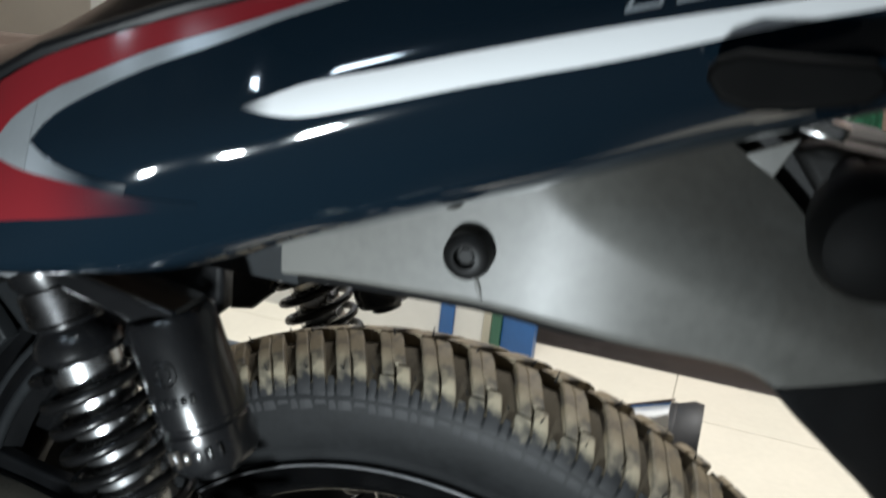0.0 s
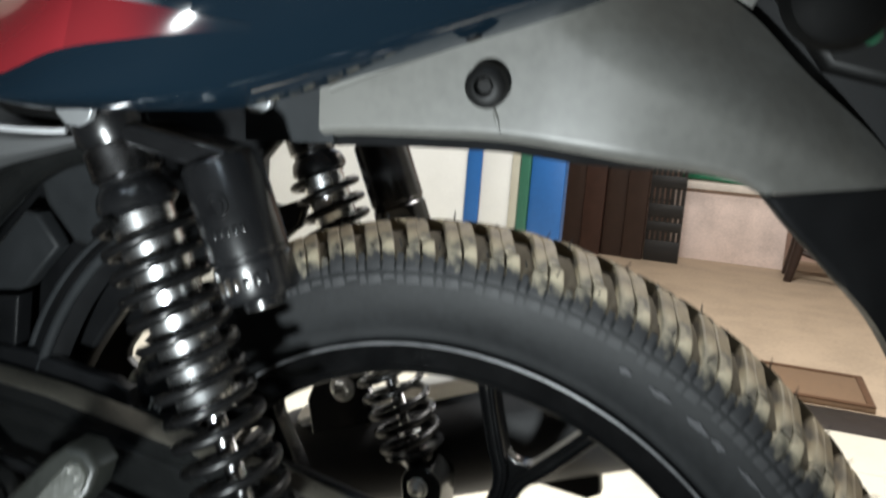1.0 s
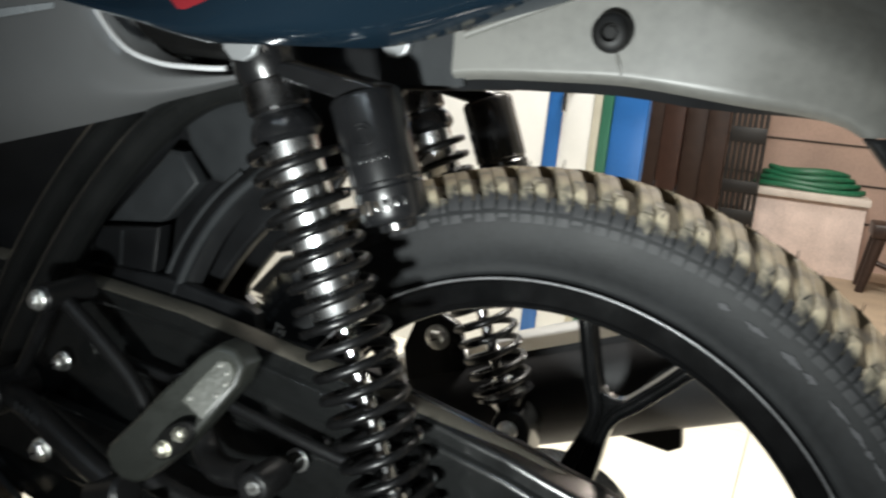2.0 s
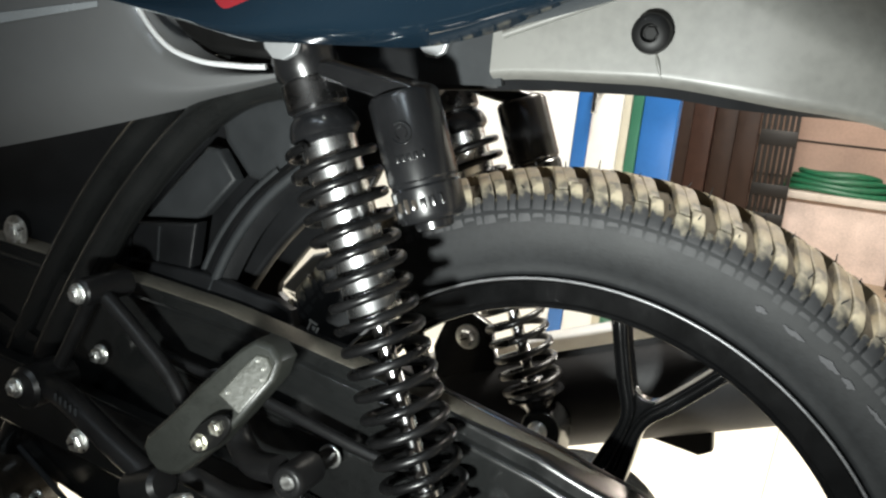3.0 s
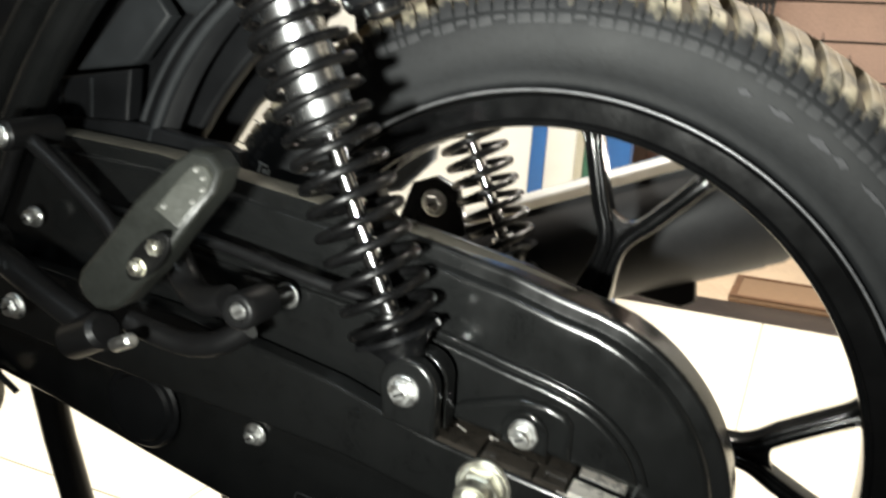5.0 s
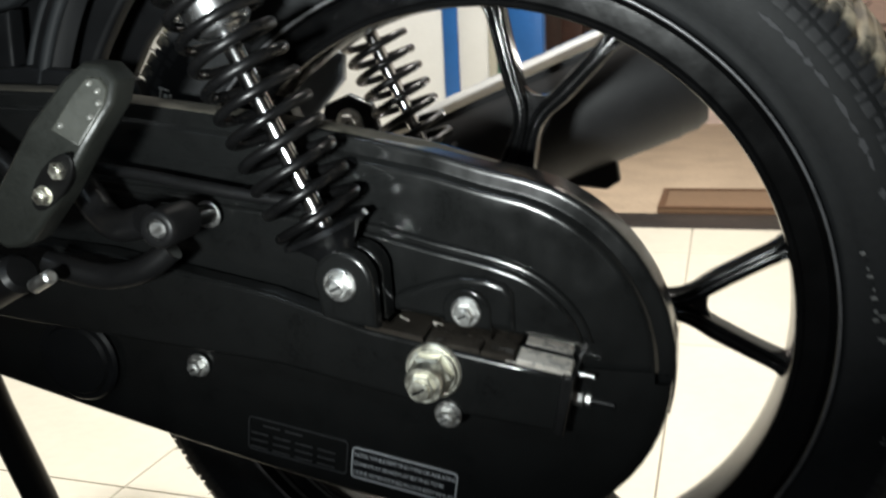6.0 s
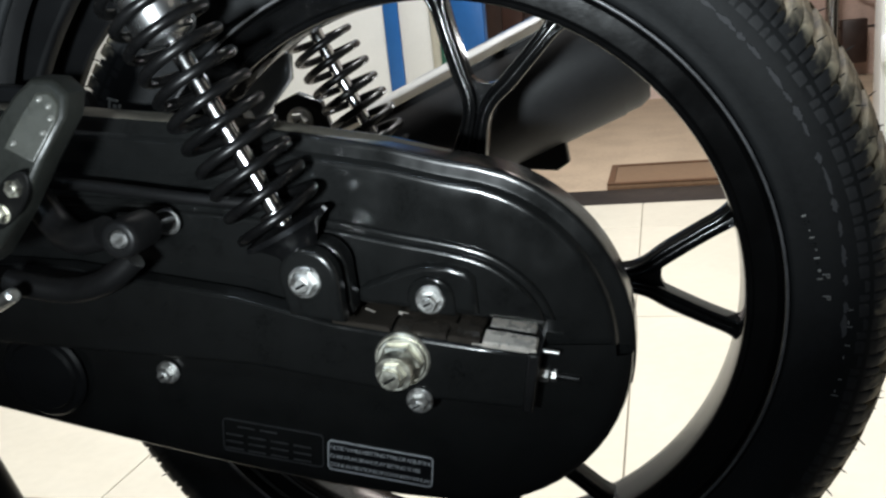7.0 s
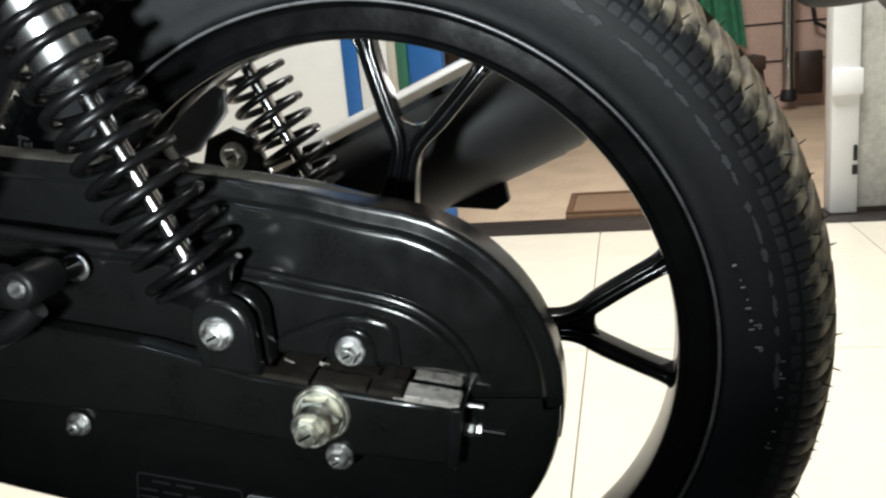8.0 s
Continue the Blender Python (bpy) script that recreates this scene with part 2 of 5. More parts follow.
def frame_of(axis):
    axis = Vector(axis).normalized()
    side = axis.cross(Vector((0, 0, 1)))
    if side.length < 1e-4:
        side = Vector((1, 0, 0))
    side.normalize()
    return side, axis.cross(side).normalized(), axis


def loft(bm, rings, close=True, caps=True):
    """Skins a list of rings of equally many points."""
    vs = [[bm.verts.new(p) for p in ring] for ring in rings]
    n = len(vs[0])
    for a, b in zip(vs, vs[1:]):
        for i in range(n if close else n - 1):
            bm.faces.new((a[i], a[(i + 1) % n], b[(i + 1) % n], b[i]))
    if caps and close:
        bm.faces.new(vs[0])
        bm.faces.new(vs[-1][::-1])
    return bm


def turned(bm, p0, p1, profile, n=24):
    """A turned body: profile of (way from p0 to p1 in metres, radius)."""
    p0 = Vector(p0)
    u, v, w = frame_of(Vector(p1) - p0)
    rings = [[p0 + w * s + (u * math.cos(a) + v * math.sin(a)) * r for a in (2 * math.pi * i / n for i in range(n))] for s, r in profile]
    return loft(bm, rings)


def rod(bm, p0, p1, r, n=16, edge=0.0015):
    d = (Vector(p1) - Vector(p0)).length
    e = min(edge, r * 0.4, d * 0.3)
    return turned(bm, p0, p1, [(0, r - e), (e, r), (d - e, r), (d, r - e)], n)


def tube(bm, points, r, n=12, flat=1.0):
    """A bar swept along a line of points; flat squeezes it sideways."""
    pts = [Vector(p) for p in points]
    rings = []
    for i, p in enumerate(pts):
        t = (pts[min(i + 1, len(pts) - 1)] - pts[max(i - 1, 0)]).normalized()
        side = t.cross(Vector((0, 1, 0)))
        side.normalize()
        other = t.cross(side)
        rr = r(i / (len(pts) - 1)) if callable(r) else r
        rings.append([p + (side * math.cos(a) + other * flat * math.sin(a)) * rr for a in (2 * math.pi * k / n for k in range(n))])
    return loft(bm, rings)


def spline(points, steps=8, closed=False):
    """A smooth line through the points (Catmull-Rom)."""
    pts = [Vector(p) for p in points]
    n = len(pts)
    out = []
    for i in range(n if closed else n - 1):
        if closed:
            a, b, c, d = (pts[(i + k) % n] for k in (-1, 0, 1, 2))
        else:
            a, b, c, d = pts[max(i - 1, 0)], pts[i], pts[i + 1], pts[min(i + 2, n - 1)]
        for k in range(steps):
            t = k / steps
            out.append(0.5 * ((2 * b) + (c - a) * t + (2 * a - 5 * b + 4 * c - d) * t * t + (3 * b - a - 3 * c + d) * t ** 3))
    if not closed:
        out.append(pts[-1])
    return out


def inset_line(line, d):
    """A closed line in the x, z plane moved inwards by d (outwards where d is negative)."""
    n = len(line)
    area2 = sum(line[i][0] * line[(i + 1) % n][1] - line[(i + 1) % n][0] * line[i][1] for i in range(n))
    s = 1 if area2 > 0 else -1
    out = []
    for i in range(n):
        a, c = line[i - 1], line[(i + 1) % n]
        (ax, az), (bx, bz) = [((q[0] - p[0]) / (math.dist(p, q) or 1), (q[1] - p[1]) / (math.dist(p, q) or 1)) for p, q in ((a, line[i]), (line[i], c))]
        tx, tz = ax + bx, az + bz
        l = math.hypot(tx, tz) or 1
        miter = min(1.6, 2 / l)
        out.append((line[i][0] - s * tz / l * d * miter, line[i][1] + s * tx / l * d * miter))
    return out


def slab(bm, line, y_front, y_back, edge=0.002, steps=3):
    """A plate of the closed outline (x, z) between two depths, its front rim rounded by edge."""
    rings = []
    for k in range(steps + 1):
        a = math.pi / 2 * k / steps
        ring = inset_line(line, edge * (1 - math.sin(a)))
        y = y_front + edge * (1 - math.cos(a))
        rings.append([(x, y, z) for x, z in ring])
    rings.append([(x, y_back, z) for x, z in line])
    loft(bm, rings, True, False)
    for ring in (rings[0], rings[-1][::-1]):
        bm.faces.new([bm.verts.new(p) for p in ring])
    return bm


def box(bm, centre, size, edge=0.002, turn=None):
    made = bmesh.ops.create_cube(bm, size=1)
    vs = made["verts"]
    bmesh.ops.scale(bm, vec=size, verts=vs)
    if edge:
        es = list({e for v in vs for e in v.link_edges})
        out = bmesh.ops.bevel(bm, geom=es, offset=edge, segments=2, affect="EDGES", profile=0.5)
        vs = list({v for f in out["faces"] for v in f.verts} | {v for v in vs if v.is_valid})
    bmesh.ops.transform(bm, matrix=Matrix.Translation(centre) @ (turn or Matrix()), verts=vs)
    return bm


def hexagon(bm, p, axis, r, depth, n=6, dome=0.0):
    return turned(bm, p, Vector(p) + Vector(axis) * depth, [(0, r), (depth * 0.8, r), (depth, r * 0.86)], n)


def bolt(parent, p, r=0.006, depth=0.006, washer=0.0, mat=None, name="bolt", slot=True, label=""):
    """A hexagon bolt with a flange that looks out of the machine's near side, its face at p."""
    mat = mat or CHROME
    bm = bmesh.new()
    x, y, z = p
    fl = washer or r * 1.35
    turned(bm, (x, y, z), (x, y - 0.002, z), [(0, fl), (0.0012, fl), (0.002, fl * 0.9)], 24)
    hexagon(bm, (x, y - 0.002, z), (0, -1, 0), r, depth)
    turned(bm, (x, y - depth - 0.002, z), (x, y - depth - 0.003, z), [(0, r * 0.62), (0.0004, r * 0.62), (0.001, r * 0.5)], 12)
    ob = part(name, bm, mat, parent, label, 30)
    if slot:
        bm = bmesh.new()
        box(bm, (x, y - depth - 0.0031, z), (r * 0.9, 0.0008, r * 0.2), 0.0002, pose(0, 0, 0, 0, -25, 0))
        part("slot", bm, BLACK_STEEL, ob)
    return ob


def thing(name, label, category, m=None, group="", kind=""):
    ob = new(name)
    if m is not None:
        ob.matrix_world = m
    return tagged(ob, label, category, group, kind)


# ---- floor, walls and doorway ----
def block(name, lo, hi, mat, parent=None, label="", category="", kind="structure", edge=0.003):
    bm = bmesh.new()
    box(bm, [(a + b) / 2 for a, b in zip(lo, hi)], [b - a for a, b in zip(lo, hi)], edge)
    ob = part(name, bm, mat, parent, label)
    if parent is None:
        tagged(ob, label, category, "", kind)
    return ob


floor = block("floor", (-3.0, -0.062, -0.12), (3.0, 1.60, -0.006), GROUT, None, "cream glazed floor tiles with thin joints", "floor", edge=0)
# out of view; dark so that the cowl and case mirror no bright floor
block("floor_apron", (-3.0, -2.1, -0.12), (3.0, -0.064, 0.0), DARK_FLOOR, None, "unseen near floor, made dark to keep reflections black", "floor", edge=0)
porch = block("ground", (-3.0, 1.80, -0.12), (3.0, 7.0, -0.012), PORCH, None, "worn sandy concrete floor outside the doorway", "ground", edge=0)
block("threshold", (-3.0, 1.602, -0.1), (3.0, 1.798, -0.002), STONE, None, "dark stone threshold strip across the doorway", "threshold")
block("ceiling", (-3.0, -0.242, 2.75), (3.0, 7.0, 2.85), WALL, None, "plain painted ceiling", "ceiling", edge=0)
block("wall_west", (-3.15, -0.242, -0.1), (-3.0, 7.0, 2.85), WALL, None, "plain painted wall", "wall", edge=0)
block("wall_east", (3.0, -0.242, -0.1), (3.15, 7.0, 2.85), WALL, None, "plain painted wall", "wall", edge=0)
# unseen near shell, added dark to keep bright reflections off the paint
block("wall_west_near", (-3.15, -2.1, -0.1), (-3.0, -0.242, 2.85), DARK_WALL, None, "unseen near side wall, made dark to keep reflections black", "wall", edge=0)
block("wall_east_near", (3.0, -2.1, -0.1), (3.15, -0.242, 2.85), DARK_WALL, None, "unseen near side wall, made dark to keep reflections black", "wall", edge=0)
block("ceiling_near", (-3.0, -2.1, 2.75), (3.0, -0.242, 2.85), DARK_WALL, None, "unseen near ceiling, made dark to keep reflections black", "ceiling", edge=0)
block("wall_south", (-3.0, -2.25, -0.1), (3.0, -2.1, 2.85), DARK_WALL, None, "unseen wall behind the camera, made dark to keep reflections black", "wall", edge=0)
block("wall_north", (-3.0, 4.75, -0.1), (3.0, 4.9, 2.85), PLASTER, None, "pinkish rough plastered outer wall", "wall", edge=0)
# fittings out of view for the added near-wall lamps
for spot in WALL_LAMPS:
    added_wall_lamp = thing("added_wall_lamp", "unseen small wall lamp, added for fill light", "lamp", pose(spot[0], -2.1, spot[2]), "wall lamps")
    part("lamp_base", turned(bmesh.new(), (0, 0, 0), (0, 0.06, 0), [(0, 0.085), (0.03, 0.085), (0.05, 0.07), (0.055, 0.06)], 32), WHITE_DOOR, added_wall_lamp)

# fixtures out of view, added to carry the overhead fill lamps
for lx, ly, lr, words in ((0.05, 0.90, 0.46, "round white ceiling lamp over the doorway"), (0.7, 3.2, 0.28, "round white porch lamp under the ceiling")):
    lamp = thing("added_ceiling_lamp", words, "lamp", pose(lx, ly, 2.75), "ceiling lamps")
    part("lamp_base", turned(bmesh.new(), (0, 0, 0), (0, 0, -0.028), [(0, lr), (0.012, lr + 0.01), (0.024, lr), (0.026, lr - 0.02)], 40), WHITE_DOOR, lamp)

# door mat with a raised border
door_mat = thing("door_mat", "brown coir door mat lying outside the threshold", "mat", pose(0.28, 1.99, -0.012))
bm = bmesh.new()
box(bm, (0, 0, 0.008), (0.56, 0.31, 0.016), 0.004)
part("mat_body", bm, MAT, door_mat)
for sx, sy, lx, ly in ((0, 1, 0.56, 0.02), (0, -1, 0.56, 0.02), (1, 0, 0.02, 0.27), (-1, 0, 0.02, 0.27)):
    bm = bmesh.new()
    box(bm, (sx * 0.27, sy * 0.145, 0.0175), (lx, ly, 0.006), 0.002)
    part("border", bm, MAT_EDGE, door_mat)

# painted door leaf: white with blue, cream and green bands
door = thing("door_1", "white painted door leaf with blue, cream and green bands", "door", kind="structure")
x = -1.6
for w, mat, proud in ((1.108, WHITE_DOOR, 0), (0.038, BLUE_STRIPE, 0.004), (0.078, WHITE_DOOR, 0), (0.022, CREAM, 0.006), (0.027, GREEN_STRIPE, 0.01), (0.084, BLUE_STRIPE, 0.004)):
    block("board", (x, 1.452 - proud, 0.0), (x + w - 0.0015, 1.49, 2.1), mat, door, edge=0.0015)
    x += w
bm = bmesh.new()
turned(bm, (-0.445, 1.452, 0.73), (-0.445, 1.434, 0.73), [(0, 0.018), (0.004, 0.018), (0.006, 0.01), (0.014, 0.01), (0.018, 0.014), (0.02, 0.008)], 20)
box(bm, (-0.445, 1.431, 0.705), (0.012, 0.012, 0.08), 0.004)
part("door_handle", bm, STEEL, door, "worn metal door handle")
# dark wooden screen and iron grille gate outside
screen = thing("wooden_screen", "dark brown wooden folding screen outside", "screen")
for k in range(9):
    x0 = -1.32 + 0.113 * k
    block("leaf_board", (x0, 3.98 + 0.02 * (k % 2), -0.012), (x0 + 0.111, 4.03 + 0.02 * (k % 2), 1.9), WOOD if k % 3 else WOOD_RED, screen, edge=0.006)
gate = thing("iron_gate", "dark iron gate with rows of short vertical slots", "gate")
GX0, GX1, GY = -0.30, -0.118, 4.0
for z0, z1 in ((-0.012, 0.10), (0.15, 0.20), (0.225, 0.295), (0.38, 0.445), (0.64, 0.72), (0.80, 0.92), (1.02, 1.12), (1.4, 1.5), (1.8, 1.9)):
    block("rail", (GX0, GY, z0), (GX1, GY + 0.025, z1), IRON, gate, edge=0.002)
for k in range(7):
    bx = GX0 + k * (GX1 - GX0 - 0.019) / 6
    block("bar", (bx, GY + 0.003, 0.0), (bx + 0.019, GY + 0.022, 1.9), IRON, gate, edge=0.002)

# white frame and scuffed leaf on the other side of the doorway
frame_2 = thing("door_frame", "white painted door frame with chipped edges", "door frame", kind="structure")
block("jamb", (0.683, 1.705, 0.0), (0.748, 1.78, 2.1), WHITE_DOOR, frame_2, edge=0.004)
block("stop_ledge", (0.680, 1.69, 0.30), (0.752, 1.7045, 0.365), WHITE_DOOR, frame_2, edge=0.004)
block("hinge", (0.733, 1.701, 0.10), (0.746, 1.7045, 0.125), IRON, frame_2, edge=0.002)
block("hinge", (0.735, 1.701, 0.135), (0.745, 1.7045, 0.175), IRON, frame_2, edge=0.002)
block("door_2", (0.7495, 1.72, 0.012), (1.7, 1.75, 2.1), GREY_DOOR, None, "scuffed pale grey painted door leaf", "door")
# pipe, strut, plant and blocks outside
pipe = thing("drain_pipe", "shiny dark metal pipe fixed before the outer wall", "pipe", pose(1.082, 4.55, -0.095))
part("pipe_body", rod(bmesh.new(), (0, 0, 0.16), (0, 0, 2.84), 0.036, 20), STEEL, pipe)
part("shoe", turned(bmesh.new(), (0, 0, 0.13), (0, 0, 0.2), [(0, 0.034), (0.01, 0.046), (0.03, 0.046), (0.07, 0.037)], 20), IRON, pipe)
bm = bmesh.new()
box(bm, (0.13, 0.1, 0.28), (0.13, 0.08, 0.24), 0.01)
part("bracket", bm, WOOD, pipe, "brown wooden block")
bm = bmesh.new()
tube(bm, [(0.10, 0.1, 0.9), (0.16, 0.1, 0.55), (0.34, 0.1, 0.45)], 0.012, 8)
part("strut", bm, IRON, pipe)
block("cabinet", (1.36, 3.9, -0.012), (1.62, 4.4, 1.6), IRON, None, "dark metal box standing outside", "box", "thing")

# green coil added in place of a green vehicle that passes outside
hose = thing("vehicle_stand_in", "green plastic coil on the ledge, standing in for a passing green vehicle", "hose")
for k in range(4):
    bm = bmesh.new()
    ring = [Vector((0.10 + (0.29 - 0.03 * k) * math.cos(a), 4.52 + 0.14 * math.sin(a), 0.432 + 0.030 * k + 0.006 * math.cos(3 * a + k))) for a in (2 * math.pi * i / 40 for i in range(41))]
    tube(bm, ring, 0.016, 8)
    part("coil", bm, PLAIN_GREEN, hose)
block("ledge", (-0.2, 4.28, -0.013), (0.41, 4.74, 0.375), LEDGE, None, "low pale pinkish stone ledge along the outer wall", "ledge")
block("ledge_top", (-0.2, 4.25, 0.377), (0.425, 4.745, 0.415), PALE_STONE, None, "white stone slab on the low ledge", "ledge")
bench = thing("wooden_bench", "dark reddish-brown wooden bench with splayed legs", "bench", pose(0.0, 0.0, -0.012))
block("bench_seat", (0.43, 3.86, 0.27), (0.86, 4.2, 0.34), WOOD, bench, edge=0.012)
for bx, by, lean in ((0.47, 3.9, -0.05), (0.47, 4.15, -0.05), (0.82, 3.9, 0.05), (0.82, 4.15, 0.05)):
    bm = bmesh.new()
    tube(bm, [(bx, by, 0.28), (bx + lean * 0.5, by, 0.13), (bx + lean, by, 0.0)], lambda s: 0.030 - 0.010 * s, 10)
    part("leg", bm, WOOD, bench)
bm = bmesh.new()
tube(bm, [(0.45, 3.9, 0.16), (0.64, 3.9, 0.10), (0.83, 3.9, 0.16)], 0.014, 8)
part("stretcher", bm, WOOD, bench)
# green cloth hung over a line before the outer wall
cloth = thing("hanging_cloth", "green cloth hanging in folds before the outer wall", "cloth")
bm = bmesh.new()


def cloth_at(u, v):
    z = 0.36 + 0.95 * v
    x = 0.55 + (0.31 - 0.10 * v) * u - 0.05 * v * v
    return (x, 4.52 + 0.022 * math.sin(13 * u + 2 * v) + 0.010 * math.sin(29 * u), z + (0.06 * (1 - u) ** 2 + 0.015 * math.sin(17 * u)) * (1 - v))


rows = [[bm.verts.new(cloth_at(i / 28, k / 14)) for k in range(15)] for i in range(29)]
back = [[bm.verts.new(Vector(cloth_at(i / 28, k / 14)) + Vector((0, 0.004, 0))) for k in range(15)] for i in range(29)]
for grid in (rows, back):
    for a, b in zip(grid, grid[1:]):
        for k in range(14):
            bm.faces.new((a[k], b[k], b[k + 1], a[k + 1]))
for i in range(28):
    bm.faces.new((rows[i][0], back[i][0], back[i + 1][0], rows[i + 1][0]))
part("cloth_sheet", bm, LEAF, cloth, "", 80)
part("line", rod(bmesh.new(), (-3.0, 4.52, 1.31), (3.0, 4.52, 1.31), 0.004, 8), IRON, cloth)
for k, z in enumerate((0.257, 0.472, 0.690, 0.905, 1.12, 1.34)):
    block("wall_course", (-3.0, 4.742, z - 0.005), (3.0, 4.7505, z + 0.004), DARK_WALL, None, "dark joint between the courses of the outer wall", "joint", edge=0.001)

# ---- the motorcycle ----
bike = thing("motorcycle", "black and dark blue motorcycle with red flashes, leaning on its stand", "motorcycle", BIKE)
AXLE = 0.30


def ring_about_axle(bm, profile, n=128):
    """Turns a closed profile of (radius, y) about the axle."""
    rings = []
    for i in range(n):
        a = 2 * math.pi * i / n
        rings.append([(r * math.cos(a), y, AXLE + r * math.sin(a)) for r, y in profile])
    rings.append(rings[0])
    loft(bm, rings, True, False)
    bmesh.ops.remove_doubles(bm, verts=bm.verts, dist=1e-6)
    return bm


rim = part("rear_wheel", ring_about_axle(bmesh.new(), [
    (0.2332, -0.0295), (0.2332, -0.0336), (0.2328, -0.0346), (0.2319, -0.0352), (0.2309, -0.0349), (0.2303, -0.0338), (0.2297, -0.0300), (0.2291, -0.0262), (0.2284, -0.0252), (0.2274, -0.0250), (0.2140, -0.0254), (0.2128, -0.0251), (0.2119, -0.0240),
    (0.2110, -0.0236), (0.2092, -0.0236), (0.2082, -0.0228), (0.2075, -0.0205), (0.2070, -0.0120), (0.2068, 0.0), (0.2072, 0.0120), (0.2080, 0.0165), (0.2130, 0.0225), (0.2215, 0.0265),
    (0.2285, 0.0312), (0.2320, 0.0312), (0.2325, 0.0295), (0.2200, 0.0200), (0.2180, 0.0), (0.2200, -0.0200)]), WHEEL_PAINT, bike, "black cast alloy rear wheel with forked spokes", 45)


def spoke_half(bm, a0, side):
    """One rib of a forked spoke: narrow by the hub, spreading to the rim, with raised edges and a hollow face."""
    ca, sa = math.cos(a0), math.sin(a0)
    line = spline([(0.045, 0.0120, 0.0085), (0.075, 0.0085, 0.0068), (0.105, 0.0062, 0.0058), (0.130, 0.0048, 0.0046), (0.145, 0.0080, 0.0052),
                   (0.160, 0.0172, 0.0058), (0.182, 0.0295, 0.0056), (0.200, 0.0390, 0.0062), (0.213, 0.0475, 0.0100)], 4)
    rings = []
    for i, p in enumerate(line):
        t = line[min(i + 1, len(line) - 1)] - line[max(i - 1, 0)]
        l = math.hypot(t[0], t[1])
        nu, nv = -t[1] / l, t[0] / l
        w = p[2]
        ring = []
        for s, y in ((-1, 0.011), (-1, -0.0025), (-0.86, -0.0050), (-0.60, -0.0052), (-0.38, -0.0018), (0.38, -0.0018), (0.60, -0.0052), (0.86, -0.0050), (1, -0.0025), (1, 0.011)):
            u, v = p[0] + nu * w * s, (p[1] + nv * w * s) * side
            ring.append((u * ca - v * sa, y, AXLE + u * sa + v * ca))
        rings.append(ring)
    loft(bm, rings)


for k in range(5):
    a0 = radians(73.86 - 72 * k)
    bm = bmesh.new()
    spoke_half(bm, a0, 1)
    spoke_half(bm, a0, -1)
    web = [(0.05, 0.012), (0.130, 0.003), (0.1640, 0.0175), (0.1590, 0.0115), (0.1555, 0.0055), (0.1545, 0.0), (0.1555, -0.0055), (0.1590, -0.0115), (0.1640, -0.0175), (0.130, -0.003), (0.05, -0.012)]
    slab(bm, [(u * math.cos(a0) - v * math.sin(a0), AXLE + u * math.sin(a0) + v * math.cos(a0)) for u, v in web], 0.0005, 0.009, 0.001)
    part("spoke", bm, WHEEL_PAINT, rim, "", 75)
part("hub", turned(bmesh.new(), (0, -0.055, AXLE), (0, 0.06, AXLE), [(0, 0.045), (0.006, 0.062), (0.04, 0.062), (0.05, 0.05), (0.07, 0.05), (0.08, 0.072), (0.11, 0.072), (0.115, 0.05)], 48), BLACK_PAINT, rim)

# thin pale ring: the glossy lip's highlight line, put in as colour
part("rim_lip_glint", ring_about_axle(bmesh.new(), [(0.23185 + 0.0011 * math.cos(2 * math.pi * k / 8), -0.0349 + 0.0011 * math.sin(2 * math.pi * k / 8)) for k in range(8)]), LIP_GLINT, rim, "pale ring for the highlight on the rim's outer lip", 80)

# tyre: carcass, tread blocks, vent hairs, sidewall marks
tyre = part("tyre", ring_about_axle(bmesh.new(), [
    (0.221, -0.0170), (0.2327, -0.0215), (0.2337, -0.0316), (0.2370, -0.0340), (0.2390, -0.0338), (0.2450, -0.0375), (0.2560, -0.0400), (0.2605, -0.0409), (0.2700, -0.0416), (0.2800, -0.0409),
    (0.2865, -0.0370), (0.2910, -0.0290), (0.2960, -0.0140), (0.2985, 0.0), (0.2960, 0.0140), (0.2910, 0.0290), (0.2865, 0.0370), (0.2800, 0.0405), (0.2700, 0.0414),
    (0.2590, 0.0418), (0.2450, 0.0375), (0.2335, 0.0320), (0.2327, 0.0215), (0.221, 0.0170), (0.221, 0.0)], 160), RUBBER, rim, "black tyre with a dusty tread", 50)
tyre.data.materials.append(GROOVE)
for p in tyre.data.polygons:
    # dust has settled in the grooves of the crown
    p.material_index = 1 if math.hypot(p.center.x, p.center.z - AXLE) > 0.2885 else 0
TREAD_LINE = [(0.0, 0.2730, -0.0416), (0.18, 0.2826, -0.0405), (0.28, 0.2885, -0.0372), (0.38, 0.2925, -0.0345), (0.50, 0.2970, -0.0280), (0.70, 0.3015, -0.0180), (0.88, 0.3050, -0.0060), (1.0, 0.3060, 0.0)]


def tread_surface(s):
    """Radius and y over the tread, s from the shoulder's foot (0) to the crown (1)."""
    for (s0, r0, y0), (s1, r1, y1) in zip(TREAD_LINE, TREAD_LINE[1:]):
        if s <= s1:
            t = (s - s0) / (s1 - s0)
            return r0 + (r1 - r0) * t, y0 + (y1 - y0) * t
    return TREAD_LINE[-1][1:]


def block_skew(s):
    return 0.010 * s + 0.085 * max(0.0, s - 0.3) ** 1.25


TREAD_PITCHES = 68


